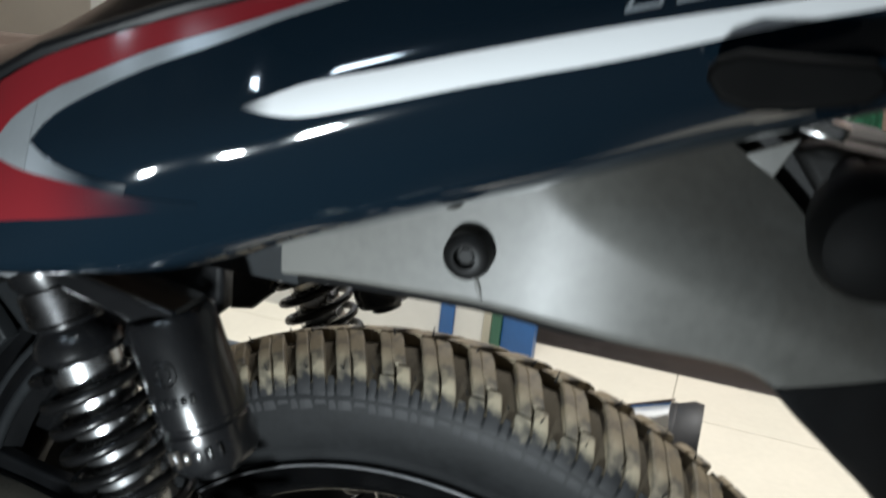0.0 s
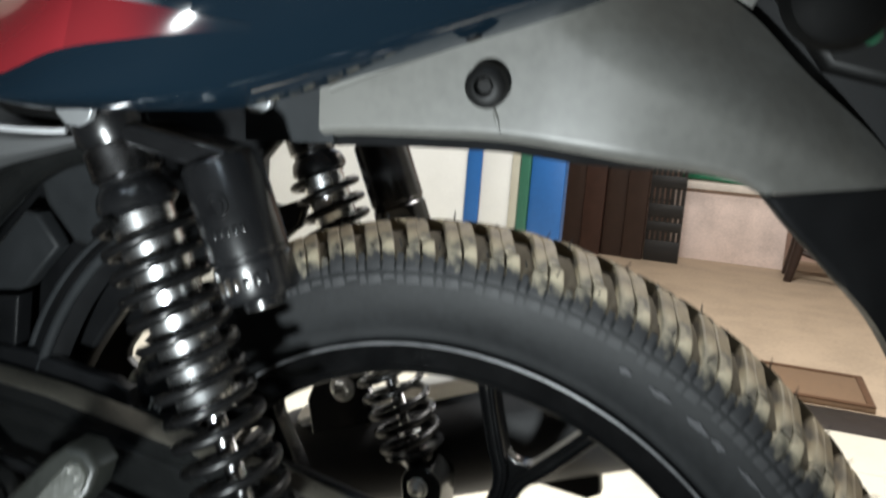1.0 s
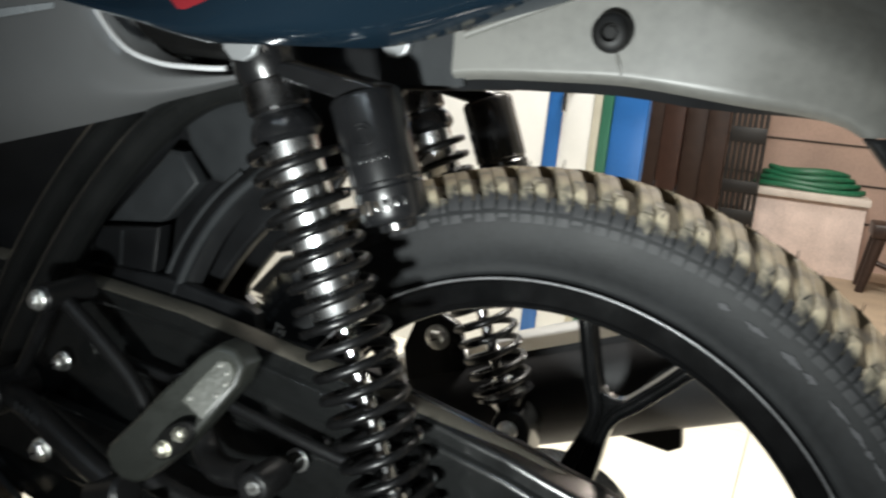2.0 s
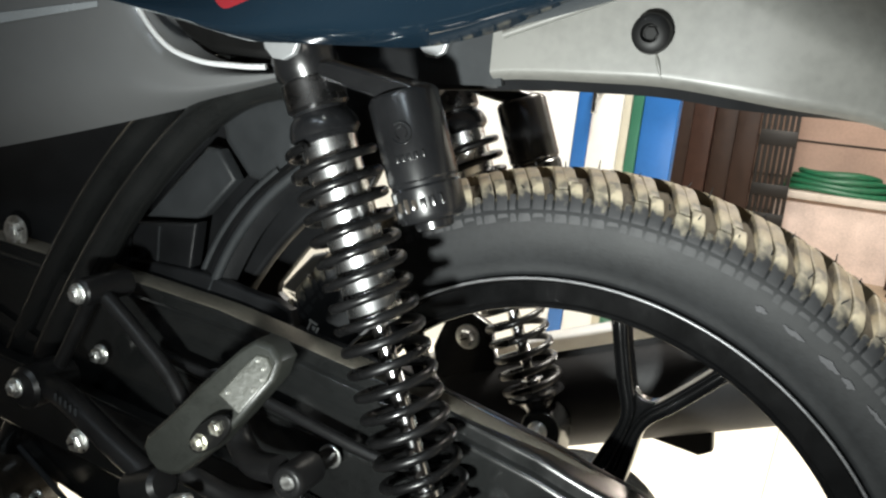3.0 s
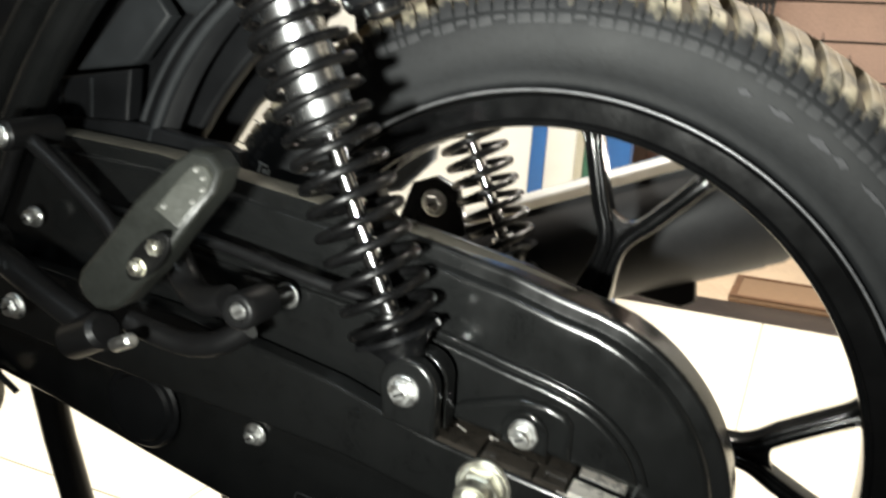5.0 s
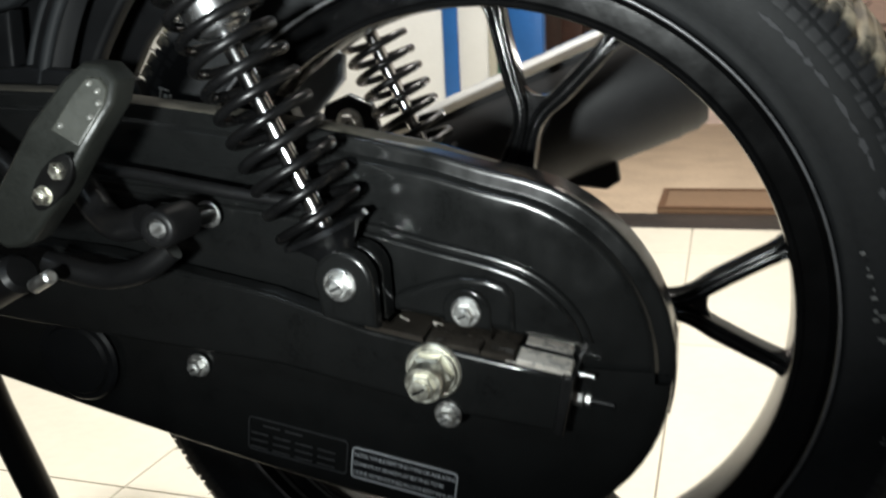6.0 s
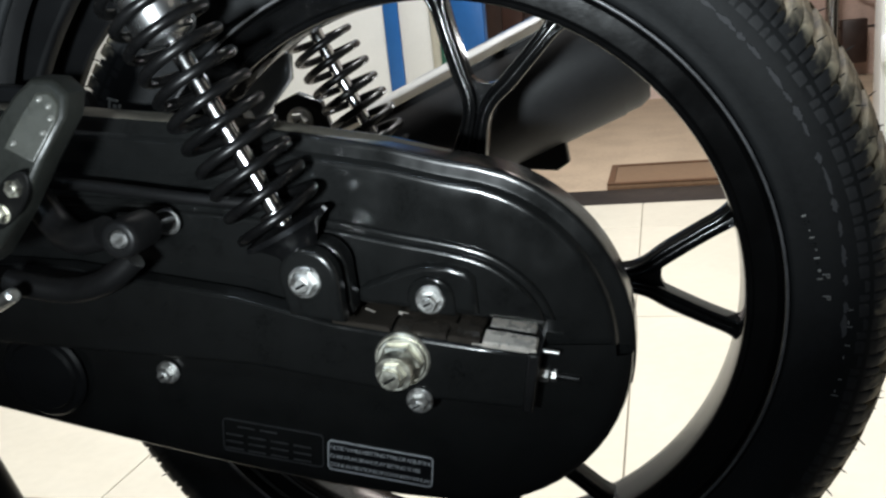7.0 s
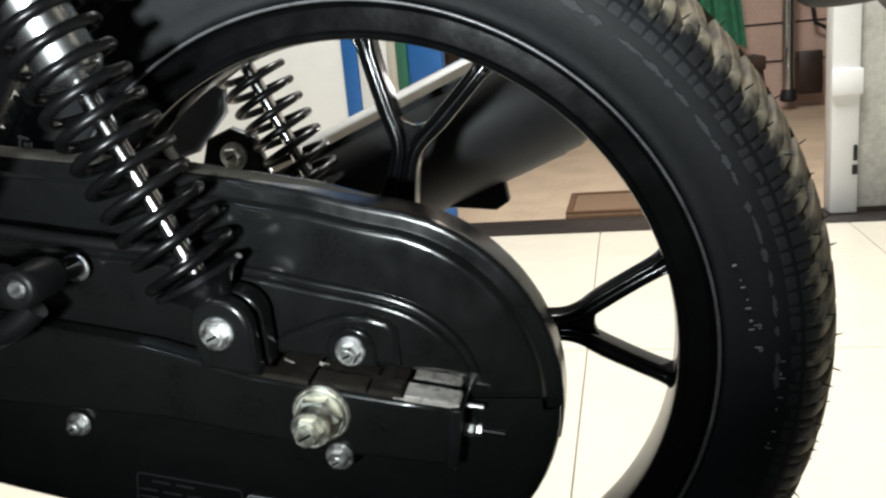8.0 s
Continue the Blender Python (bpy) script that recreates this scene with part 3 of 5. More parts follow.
def tread_mesh(flip, notched):
    """The pieces of one pitch: two ribs parted by a sipe that shuts towards the crown, and a wide slanting groove."""
    pitch = 2 * math.pi / TREAD_PITCHES
    bm = bmesh.new()
    pieces = [(0.00, 0.33, 0.0, 0.97, 0.60), (0.40, 0.70, 0.05, 0.97, 0.60), (0.76, 0.93, 0.0, 0.33, 2.0)]
    if notched:
        pieces = [(0.00, 0.33, 0.0, 0.40, 2.0), (0.07, 0.33, 0.435, 0.97, 0.66), (0.40, 0.70, 0.0, 0.52, 2.0), (0.36, 0.62, 0.555, 0.97, 0.56), (0.77, 0.92, 0.0, 0.31, 2.0)]
    for a0, b0, lo, hi, close in pieces:
        rows = []
        steps = 9
        for i in range(steps + 1):
            s = lo + (hi - lo) * i / steps
            shut = min(1.0, max(0.0, (s - close) / 0.10))
            a, b = a0, b0
            if a0 > 0.3:
                a -= 0.068 * shut
            taper = 0.05 * max(0.0, s - 0.65)
            r, y = tread_surface(s)
            deep = 0.0020 + 0.0055 * min(1.0, max(0.0, (s - 0.12) / 0.30))
            r2, y2 = r - deep, y * (1 - deep * 6)
            th0 = math.pi / 2 - (a + taper) * pitch + block_skew(s)
            th1 = math.pi / 2 - (b - taper) * pitch + block_skew(s)
            if flip:
                y, y2 = -y, -y2
            row = []
            for th, rr, yy in ((th0, r2, y2), (th0, r - 0.0007, y), (th0 - 0.003, r, y), (th1 + 0.003, r, y), (th1, r - 0.0007, y), (th1, r2, y2)):
                row.append((rr * math.cos(th), yy, rr * math.sin(th)))
            rows.append(row)
        loft(bm, rows)
    bmesh.ops.recalc_face_normals(bm, faces=bm.faces)
    me = bpy.data.meshes.new("tread_block")
    bm.to_mesh(me)
    bm.free()
    me.materials.append(TREAD)
    for p in me.polygons:
        p.use_smooth = True
    me.set_sharp_from_angle(angle=radians(35))
    return me


for flip in (False, True):
    meshes = [tread_mesh(flip, notched) for notched in (False, True)]
    for k in range(TREAD_PITCHES):
        ob = new("tread_block", meshes[(k * 5 // 3) % 2])
        ob.parent = rim
        ob.matrix_local = pose(0, 0, AXLE, 0, 360 / TREAD_PITCHES * (k + (0.5 if flip else 0)), 0)
rnd = random.Random(3)
bm = bmesh.new()
for k in range(150):
    a = 2 * math.pi * k / 75 + rnd.uniform(-0.02, 0.02)
    s = 0.93 if k < 75 else 0.42
    r, y = tread_surface(s)
    if k < 75 and k % 2:
        y = -y
    l = rnd.uniform(0.002, 0.0065)
    p = Vector((r * math.cos(a), y, AXLE + r * math.sin(a)))
    out = Vector((math.cos(a + rnd.uniform(-0.5, 0.5)), (0.0 if k < 75 else -0.6) + rnd.uniform(-0.4, 0.4), math.sin(a + rnd.uniform(-0.5, 0.5)))).normalized()
    turned(bm, p - out * 0.001, p + out * l, [(0, 0.0006), (l * 0.7, 0.0005), (l + 0.001, 0.0002)], 5)
tagged(part("vent_hairs", bm, RUBBER, rim, "fine rubber moulding hairs"), kind="stuff")
# chalky scuffs and moulded letters on the sidewall
rnd = random.Random(8)
deg = 66.0
while deg > -4:
    l = radians(rnd.uniform(1.0, 4.2))
    bm = bmesh.new()
    rows = []
    wide = rnd.uniform(0.0009, 0.0021)
    for i in range(9):
        a = radians(deg) - l * i / 8
        w = wide * math.sin(math.pi * (i + 0.5) / 9) * rnd.uniform(0.6, 1.1) + 0.0002
        mid = 0.2642 + rnd.uniform(-0.0005, 0.0005)
        rows.append([(r * math.cos(a), y, AXLE + r * math.sin(a)) for r, y in ((mid - w, -0.0405), (mid - w, -0.0423), (mid + w, -0.0423), (mid + w, -0.0405))])
    loft(bm, rows)
    part("sidewall_scuff", bm, RIB, rim, "grey scuffed rib")
    deg -= math.degrees(l) + rnd.choice((0.2, 0.5, 1.2, 2.4))


def sidewall_bar(r, deg, lr, lt, mat):
    bm = bmesh.new()
    a = radians(deg)
    y = -0.0412 if r > 0.258 else -0.0395 - (r - 0.25) * 0.2
    box(bm, (r * math.cos(a), y, AXLE + r * math.sin(a)), (lr, 0.0016, lt), 0.0004, pose(0, 0, 0, 0, -deg, 0))
    part("moulded_mark", bm, mat, rim)


rnd = random.Random(21)
for k in range(10):
    sidewall_bar(0.2470 + 0.0004 * k + rnd.uniform(-0.0008, 0.0008), 13.5 - k * 1.05 + rnd.uniform(-0.2, 0.2), rnd.uniform(0.0010, 0.0038), rnd.uniform(0.0006, 0.0022), SCUFF if k % 3 != 1 else RUBBER)
for k in range(6):
    sidewall_bar(0.2675 - 0.0003 * (k % 2), -1 - k * 2.6 + rnd.uniform(-0.4, 0.4), rnd.uniform(0.002, 0.0045), 0.0007, SCUFF if k != 3 else RUBBER)
    if k % 2:
        sidewall_bar(0.2665, 0.0 - k * 2.6, 0.0007, rnd.uniform(0.0015, 0.003), SCUFF)
for d in (4.5, 1.2):
    for dr, dd, lr, lt in ((0.0, 0.0, 0.0045, 0.0006), (0.0020, -0.25, 0.0006, 0.0020), (0.0004, -0.25, 0.0006, 0.0020), (0.0012, -0.5, 0.0018, 0.0006)):
        sidewall_bar(0.2535 + dr, d + dd, lr, lt, SCUFF)


# ---- chain case and swingarm ----
def case_top(x):
    pts = [(-0.62, 0.487), (-0.36, 0.478), (-0.26, 0.472), (-0.16, 0.458), (-0.08, 0.4465), (0.0, 0.430), (0.05, 0.415)]
    for (x0, z0), (x1, z1) in zip(pts, pts[1:]):
        if x <= x1:
            return z0 + (z1 - z0) * (x - x0) / (x1 - x0)
    return pts[-1][1]


def case_bottom(x):
    pts = [(-0.62, 0.315), (-0.37, 0.263), (-0.26, 0.236), (-0.16, 0.2130), (-0.07, 0.1960), (0.0, 0.1870), (0.02, 0.1860)]
    for (x0, z0), (x1, z1) in zip(pts, pts[1:]):
        if x <= x1:
            return z0 + (z1 - z0) * (x - x0) / (x1 - x0)
    return pts[-1][1]


def upper_line(d):
    """Outline of the chain case's upper half, drawn in by d."""
    line = [(x, case_top(x) - d) for x in (-0.60, -0.5, -0.4, -0.33, -0.26, -0.20, -0.13, -0.08, -0.04, 0.0, 0.03, 0.055)]
    cx, cz = 0.0240, 0.3020
    for deg in range(66, -15, -5):
        a = radians(deg)
        line.append((cx + (0.1158 - d) * math.cos(a), cz + (0.1178 - d) * math.sin(a)))
    return line


def lower_line(d):
    cx, cz, r = 0.0240, 0.3005, 0.1140 - d
    line = [(cx + r * math.cos(radians(deg)), cz + (r + 0.001) * math.sin(radians(deg))) for deg in range(-2, -91, -6)]
    line += [(x, case_bottom(x) + d) for x in (-0.02, -0.07, -0.13, -0.2, -0.28, -0.37, -0.48, -0.60)]
    return line


def case_half(line, close_z, rows, mat=None):
    """A pressed shell: rows of (inset, y) from its back edge over the rounded rim to the face, then down to the joint."""
    bm = bmesh.new()
    rings = [[Vector((x, y, z)) for x, z in line(d)] for d, y in rows]
    n = len(rings[0])
    face_y = rows[-1][1]
    rings.append([Vector((p.x, face_y, close_z(p.x))) for p in rings[-1]])
    loft(bm, rings, False, False)
    return bm


def joint(x):
    return 0.300 if x > -0.1 else 0.300 + (-0.1 - x) * 0.30


UP_ROWS = [(0.0, -0.070), (0.0, -0.089), (0.0002, -0.0930), (0.0006, -0.0945), (0.0015, -0.0952), (0.004, -0.0955), (0.0085, -0.0956), (0.0100, -0.0958), (0.0111, -0.0970), (0.0121, -0.0986), (0.0136, -0.0996), (0.0160, -0.1000), (0.024, -0.1000)]


def upper_close(x):
    """The upper half stops short of the swingarm's end, which shows through the opening."""
    return 0.3300 - 0.165 * x if -0.045 < x < 0.086 else joint(x) - 0.010 * min(1.0, max(0.0, (x - 0.086) / 0.03))


case = part("chain_case", case_half(upper_line, upper_close, UP_ROWS), BLACK_PAINT, bike, "glossy black pressed steel chain case", 32)
LOW_ROWS = [(0.0, -0.058), (0.0, -0.097), (0.0015, -0.1010), (0.005, -0.1035), (0.010, -0.1040)]
part("lower_half", case_half(lower_line, lambda x: joint(x) + 0.004, LOW_ROWS), BLACK_PAINT, case, "", 32)
bm = bmesh.new()
slab(bm, [(x, z) for x, z in lower_line(0.002)] + [(-0.60, 0.46)] + [(x, z) for x, z in upper_line(0.004)][1:], -0.062, -0.058, 0.001)
part("back_plate", bm, BLACK_STEEL, case)
bm = bmesh.new()
rows = []
for i in range(31):
    x = -0.55 + 0.585 * i / 30
    z = case_top(x) + 0.0007
    w = 0.0945 - 0.018 * max(0.0, (i - 22) / 8) ** 2
    rows.append([(x, -0.074, z - 0.001), (x, -0.074, z), (x, -w + 0.002, z), (x, -w, z - 0.0012), (x, -w, z - 0.002)])
loft(bm, rows)
part("top_flange", bm, DUSTY_TOP, case, "dusty top flange")
# recessed panel step that follows the rear end
bm = bmesh.new()
STEP_TOP = [tuple(p) for p in spline([(x, 0.0, z) for x, z in ((-0.30, 0.4235), (-0.20, 0.4110), (-0.12, 0.4020), (-0.065, 0.3935), (-0.0275, 0.3858), (0.001, 0.3785), (0.0295, 0.3720), (0.0510, 0.3655), (0.0652, 0.3580), (0.0784, 0.3465), (0.0878, 0.3335), (0.0935, 0.3185))], 4)]
STEP_FOOT = [(0.05, 0.3228), (0.0, 0.3310), (-0.04, 0.3376), (-0.056, 0.335), (-0.062, 0.310), (-0.12, 0.318), (-0.20, 0.328), (-0.30, 0.34)]
step = [(x, z) for x, _, z in STEP_TOP] + STEP_FOOT
slab(bm, inset_line(step, 0.0048)[:len(STEP_TOP) - 2] + [(0.0876, 0.3192)] + STEP_FOOT, -0.1058, -0.095, 0.0030, 5)
part("raised_panel", bm, BLACK_PAINT, case, "", 60)
part("panel_step", slab(bmesh.new(), step, -0.1028, -0.095, 0.0026, 5), BLACK_PAINT, case, "", 60)
pad = [(-0.034, 0.3375), (-0.020, 0.3490), (0.0051, 0.3570), (0.0171, 0.3598), (0.0322, 0.3592), (0.0440, 0.3555), (0.0488, 0.3495), (0.0489, 0.3260), (-0.02, 0.3345)]
part("bolt_pad", slab(bmesh.new(), pad, -0.1095, -0.100, 0.0045, 5), BLACK_PAINT, case, "", 60)
part("bolt_pad", slab(bmesh.new(), [(0.0206 + 0.0148 * math.cos(radians(d)), 0.3388 + 0.0140 * math.sin(radians(d))) for d in range(0, 181, 15)] + [(0.0060, 0.3305), (0.0352, 0.3265)], -0.1115, -0.102, 0.002), BLACK_PAINT, case, "", 60)
part("inspection_plug", turned(bmesh.new(), (-0.272, -0.108, 0.285), (-0.272, -0.1135, 0.285), [(0, 0.033), (0.001, 0.033), (0.003, 0.031), (0.003, 0.027), (0.0055, 0.025)], 48), BLACK_PLASTIC, case)
for p, r in (((0.0206, -0.1115, 0.3383), 0.0060), ((0.0095, -0.1240, 0.2770), 0.0055), ((-0.174, -0.1055, 0.286), 0.0055)):
    bolt(case, p, r, 0.0055, r * 1.55)
# warning label with its three lines of writing, and a dark plate beside it
LABEL_TURN = -9.5


def label_frame(cx, cz, w, h, mat, t=0.0009):
    bm = bmesh.new()
    m = pose(cx, -0.1049, cz, 0, -LABEL_TURN, 0)
    line = []
    r = 0.003
    for sx, sz, d0 in ((1, 1, 0), (-1, 1, 90), (-1, -1, 180), (1, -1, 270)):
        for d in range(0, 91, 30):
            line.append((sx * (w / 2 - r) + r * math.cos(radians(d0 + d)), sz * (h / 2 - r) + r * math.sin(radians(d0 + d))))
    inner = inset_line(line, t)
    n = len(line)
    rows = [[m @ Vector((x, y, z)) for x, z in l] for l, y in ((line, 0.0006), (line, -0.0003), (inner, -0.0003), (inner, 0.0006))]
    loft(bm, rows, True, False)
    return bm


part("warning_label", slab(bmesh.new(), [(-0.0655, 0.2345), (0.0065, 0.2225), (0.0025, 0.2005), (-0.0695, 0.2125)], -0.1046, -0.1035, 0.0002, 1), LABEL_BLACK, case, "black warning label with white print")
part("label_border", label_frame(-0.0315, 0.2175, 0.0735, 0.0235, LABEL_WHITE), LABEL_WHITE, case)
for k, words in enumerate(("NOTE: \"WHILE REFITTING TYRE OR ADJUSTING", "CHAIN PLAY, BRAKE PLAY SETTING TO BE", "DONE AS MENTIONED IN OWNER'S MANUAL\"")):
    cu = bpy.data.curves.new("print", "FONT")
    cu.body, cu.size, cu.extrude = words, 0.0042, 0.00005
    cu.space_character = 0.78
    tmp = new("print", cu)
    me = bpy.data.meshes.new_from_object(tmp)
    bpy.data.objects.remove(tmp)
    me.materials.append(LABEL_WHITE)
    ob = new("print_line", me)
    ob.parent = case
    ob.matrix_local = pose(-0.0655 + 0.0011 * -k, -0.1050, 0.2282 - 0.0067 * k, 90, 0, 0) @ pose(0, 0, 0, 0, 0, LABEL_TURN)
part("label_border", label_frame(-0.107, 0.2315, 0.074, 0.026, LABEL_GREY, 0.0006), LABEL_GREY, case)
for k in range(4):
    for j in range(4 if k else 2):
        bm = bmesh.new()
        box(bm, (-0.134 + 0.0165 * j + (0.009 if not k else 0) - 0.001 * k, -0.1049, 0.2425 - 0.0055 * k - 0.0027 * j), (0.013, 0.0006, 0.0011), 0.0002, pose(0, 0, 0, 0, -LABEL_TURN, 0))
        part("print_bar", bm, LABEL_GREY, case)

# swingarm tube with the chain adjuster
arm = part("swingarm", slab(bmesh.new(), [(-0.60, 0.405), (-0.22, 0.371), (-0.10, 0.348), (-0.04, 0.3290), (0.0, 0.3212), (0.05, 0.3125), (0.0835, 0.3070), (0.0755, 0.2705), (0.015, 0.277), (-0.10, 0.300), (-0.60, 0.345)], -0.1235, -0.1105, 0.003), BLACK_PAINT, bike, "black steel swingarm", 35)
# the last bar is black in place of the dark slot between the plates
for x0, x1, za, zb, y0, y1, mat in ((-0.040, -0.004, 0.3300, 0.3240, -0.122, -0.088, WORN_STEEL), (-0.002, 0.030, 0.3230, 0.3180, -0.121, -0.108, WORN_STEEL), (-0.002, 0.033, 0.3238, 0.3188, -0.107, -0.088, WORN_STEEL), (0.031, 0.0505, 0.3178, 0.3150, -0.1215, -0.106, WORN_STEEL), (0.034, 0.0505, 0.3185, 0.3158, -0.105, -0.088, WORN_STEEL),
                                    (0.052, 0.0835, 0.3145, 0.3090, -0.122, -0.1085, BRIGHT_WORN), (0.053, 0.081, 0.3150, 0.3097, -0.1015, -0.082, BRIGHT_WORN), (0.0515, 0.082, 0.3135, 0.3080, -0.1083, -0.1017, BLACK_STEEL)):
    bm = bmesh.new()
    vs = [(x0, y0, za), (x1, y0, zb), (x1, y1, zb + 0.002), (x0, y1, za + 0.002)]
    rim_line = [(x0 + 0.001, y0 + 0.001, za + 0.0008), (x1 - 0.001, y0 + 0.001, zb + 0.0008), (x1 - 0.001, y1 - 0.001, zb + 0.0028), (x0 + 0.001, y1 - 0.001, za + 0.0028)]
    loft(bm, [[(x, y, z - 0.003) for x, y, z in vs], vs, rim_line])
    part("adjuster_channel", bm, mat, arm, "rubbed steel channel plates, with a black bar for the dark slot", 20)
# small bright spots and a bright line along the channel's front edge
rnd = random.Random(5)
for k in range(4):
    x = -0.022 + 0.0210 * k + rnd.uniform(-0.003, 0.003)
    bm = bmesh.new()
    box(bm, (x, rnd.uniform(-0.119, -0.099), 0.3262 - 0.182 * (x + 0.02) + 0.0016), (rnd.uniform(0.004, 0.009), rnd.uniform(0.0010, 0.0018), 0.0022), 0.0006, pose(0, 0, 0, rnd.uniform(-8, 8), 10 + rnd.uniform(-3, 3), rnd.uniform(-25, 25)))
    part("bright_spot", bm, BRIGHT_WORN, arm)
part("bright_edge", tube(bmesh.new(), [(0.046, -0.1222, 0.3139), (0.064, -0.1224, 0.3113), (0.0815, -0.1224, 0.3083)], 0.0006, 6), BRIGHT_WORN, arm, "bright front edge of the channel")
part("adjuster_plate", slab(bmesh.new(), [(0.079, 0.3085), (0.086, 0.3075), (0.0785, 0.2695), (0.072, 0.2705)], -0.126, -0.09, 0.0015), BLACK_STEEL, arm)
bm = bmesh.new()
rod(bm, (0.070, -0.104, 0.2870), (0.106, -0.104, 0.2810), 0.0022, 10)
part("adjuster_screw", bm, BLACK_STEEL, arm)
bm = bmesh.new()
hexagon(bm, (0.0815, -0.104, 0.2850), (0.986, 0, -0.165), 0.0048, 0.006)
hexagon(bm, (0.0885, -0.104, 0.2838), (0.986, 0, -0.165), 0.0038, 0.0035)
part("lock_nut", bm, CHROME, arm, "zinc plated lock nut", 30)
part("adjuster_tab", rod(bmesh.new(), (0.083, -0.1125, 0.3048), (0.0955, -0.1125, 0.3028), 0.0014, 10, 0.0004), CHROME, arm, "bright steel tab")
part("recess_wall", slab(bmesh.new(), [(-0.062, 0.352), (0.04, 0.348), (0.096, 0.340), (0.096, 0.300), (0.04, 0.306), (-0.062, 0.325)], -0.0835, -0.0800, 0.001), BLACK_PAINT, case)
# axle end: washer, flange nut, castle nut and threaded tip
AX = 0.0022
axle = part("axle", turned(bmesh.new(), (AX, -0.100, AXLE + 0.0050), (AX, -0.1520, AXLE + 0.0050), [(0, 0.0068), (0.044, 0.0068), (0.0465, 0.0060), (0.052, 0.0060)], 24), BRASSY, bike, "yellow zinc plated axle end", 30)
part("washer", turned(bmesh.new(), (AX, -0.1225, AXLE + 0.0050), (AX, -0.1255, AXLE + 0.0050), [(0, 0.0175), (0.002, 0.0175), (0.003, 0.0165)], 36), BRASSY, axle)
bm = bmesh.new()
turned(bm, (AX, -0.1255, AXLE + 0.0050), (AX, -0.1275, AXLE + 0.0050), [(0, 0.0155), (0.001, 0.0155), (0.002, 0.0145)], 36)
hexagon(bm, (AX, -0.1275, AXLE + 0.0050), (0, -1, 0), 0.0140, 0.0085)
part("flange_nut", bm, BRASSY, axle, "", 30)
part("collar", turned(bmesh.new(), (AX, -0.1360, AXLE + 0.0050), (AX, -0.1440, AXLE + 0.0050), [(0, 0.0105), (0.001, 0.0118), (0.006, 0.0118), (0.008, 0.0108)], 32), BRASSY, axle)
bm = bmesh.new()
hexagon(bm, (AX, -0.1440, AXLE + 0.0050), (0, -1, 0), 0.0082, 0.0045)
part("end_nut", bm, BRASSY, axle, "", 30)
bm = bmesh.new()
box(bm, (AX, -0.1522, AXLE + 0.0050), (0.0085, 0.0012, 0.0014), 0.0002, pose(0, 0, 0, 0, -28, 0))
part("slot", bm, BLACK_STEEL, axle)


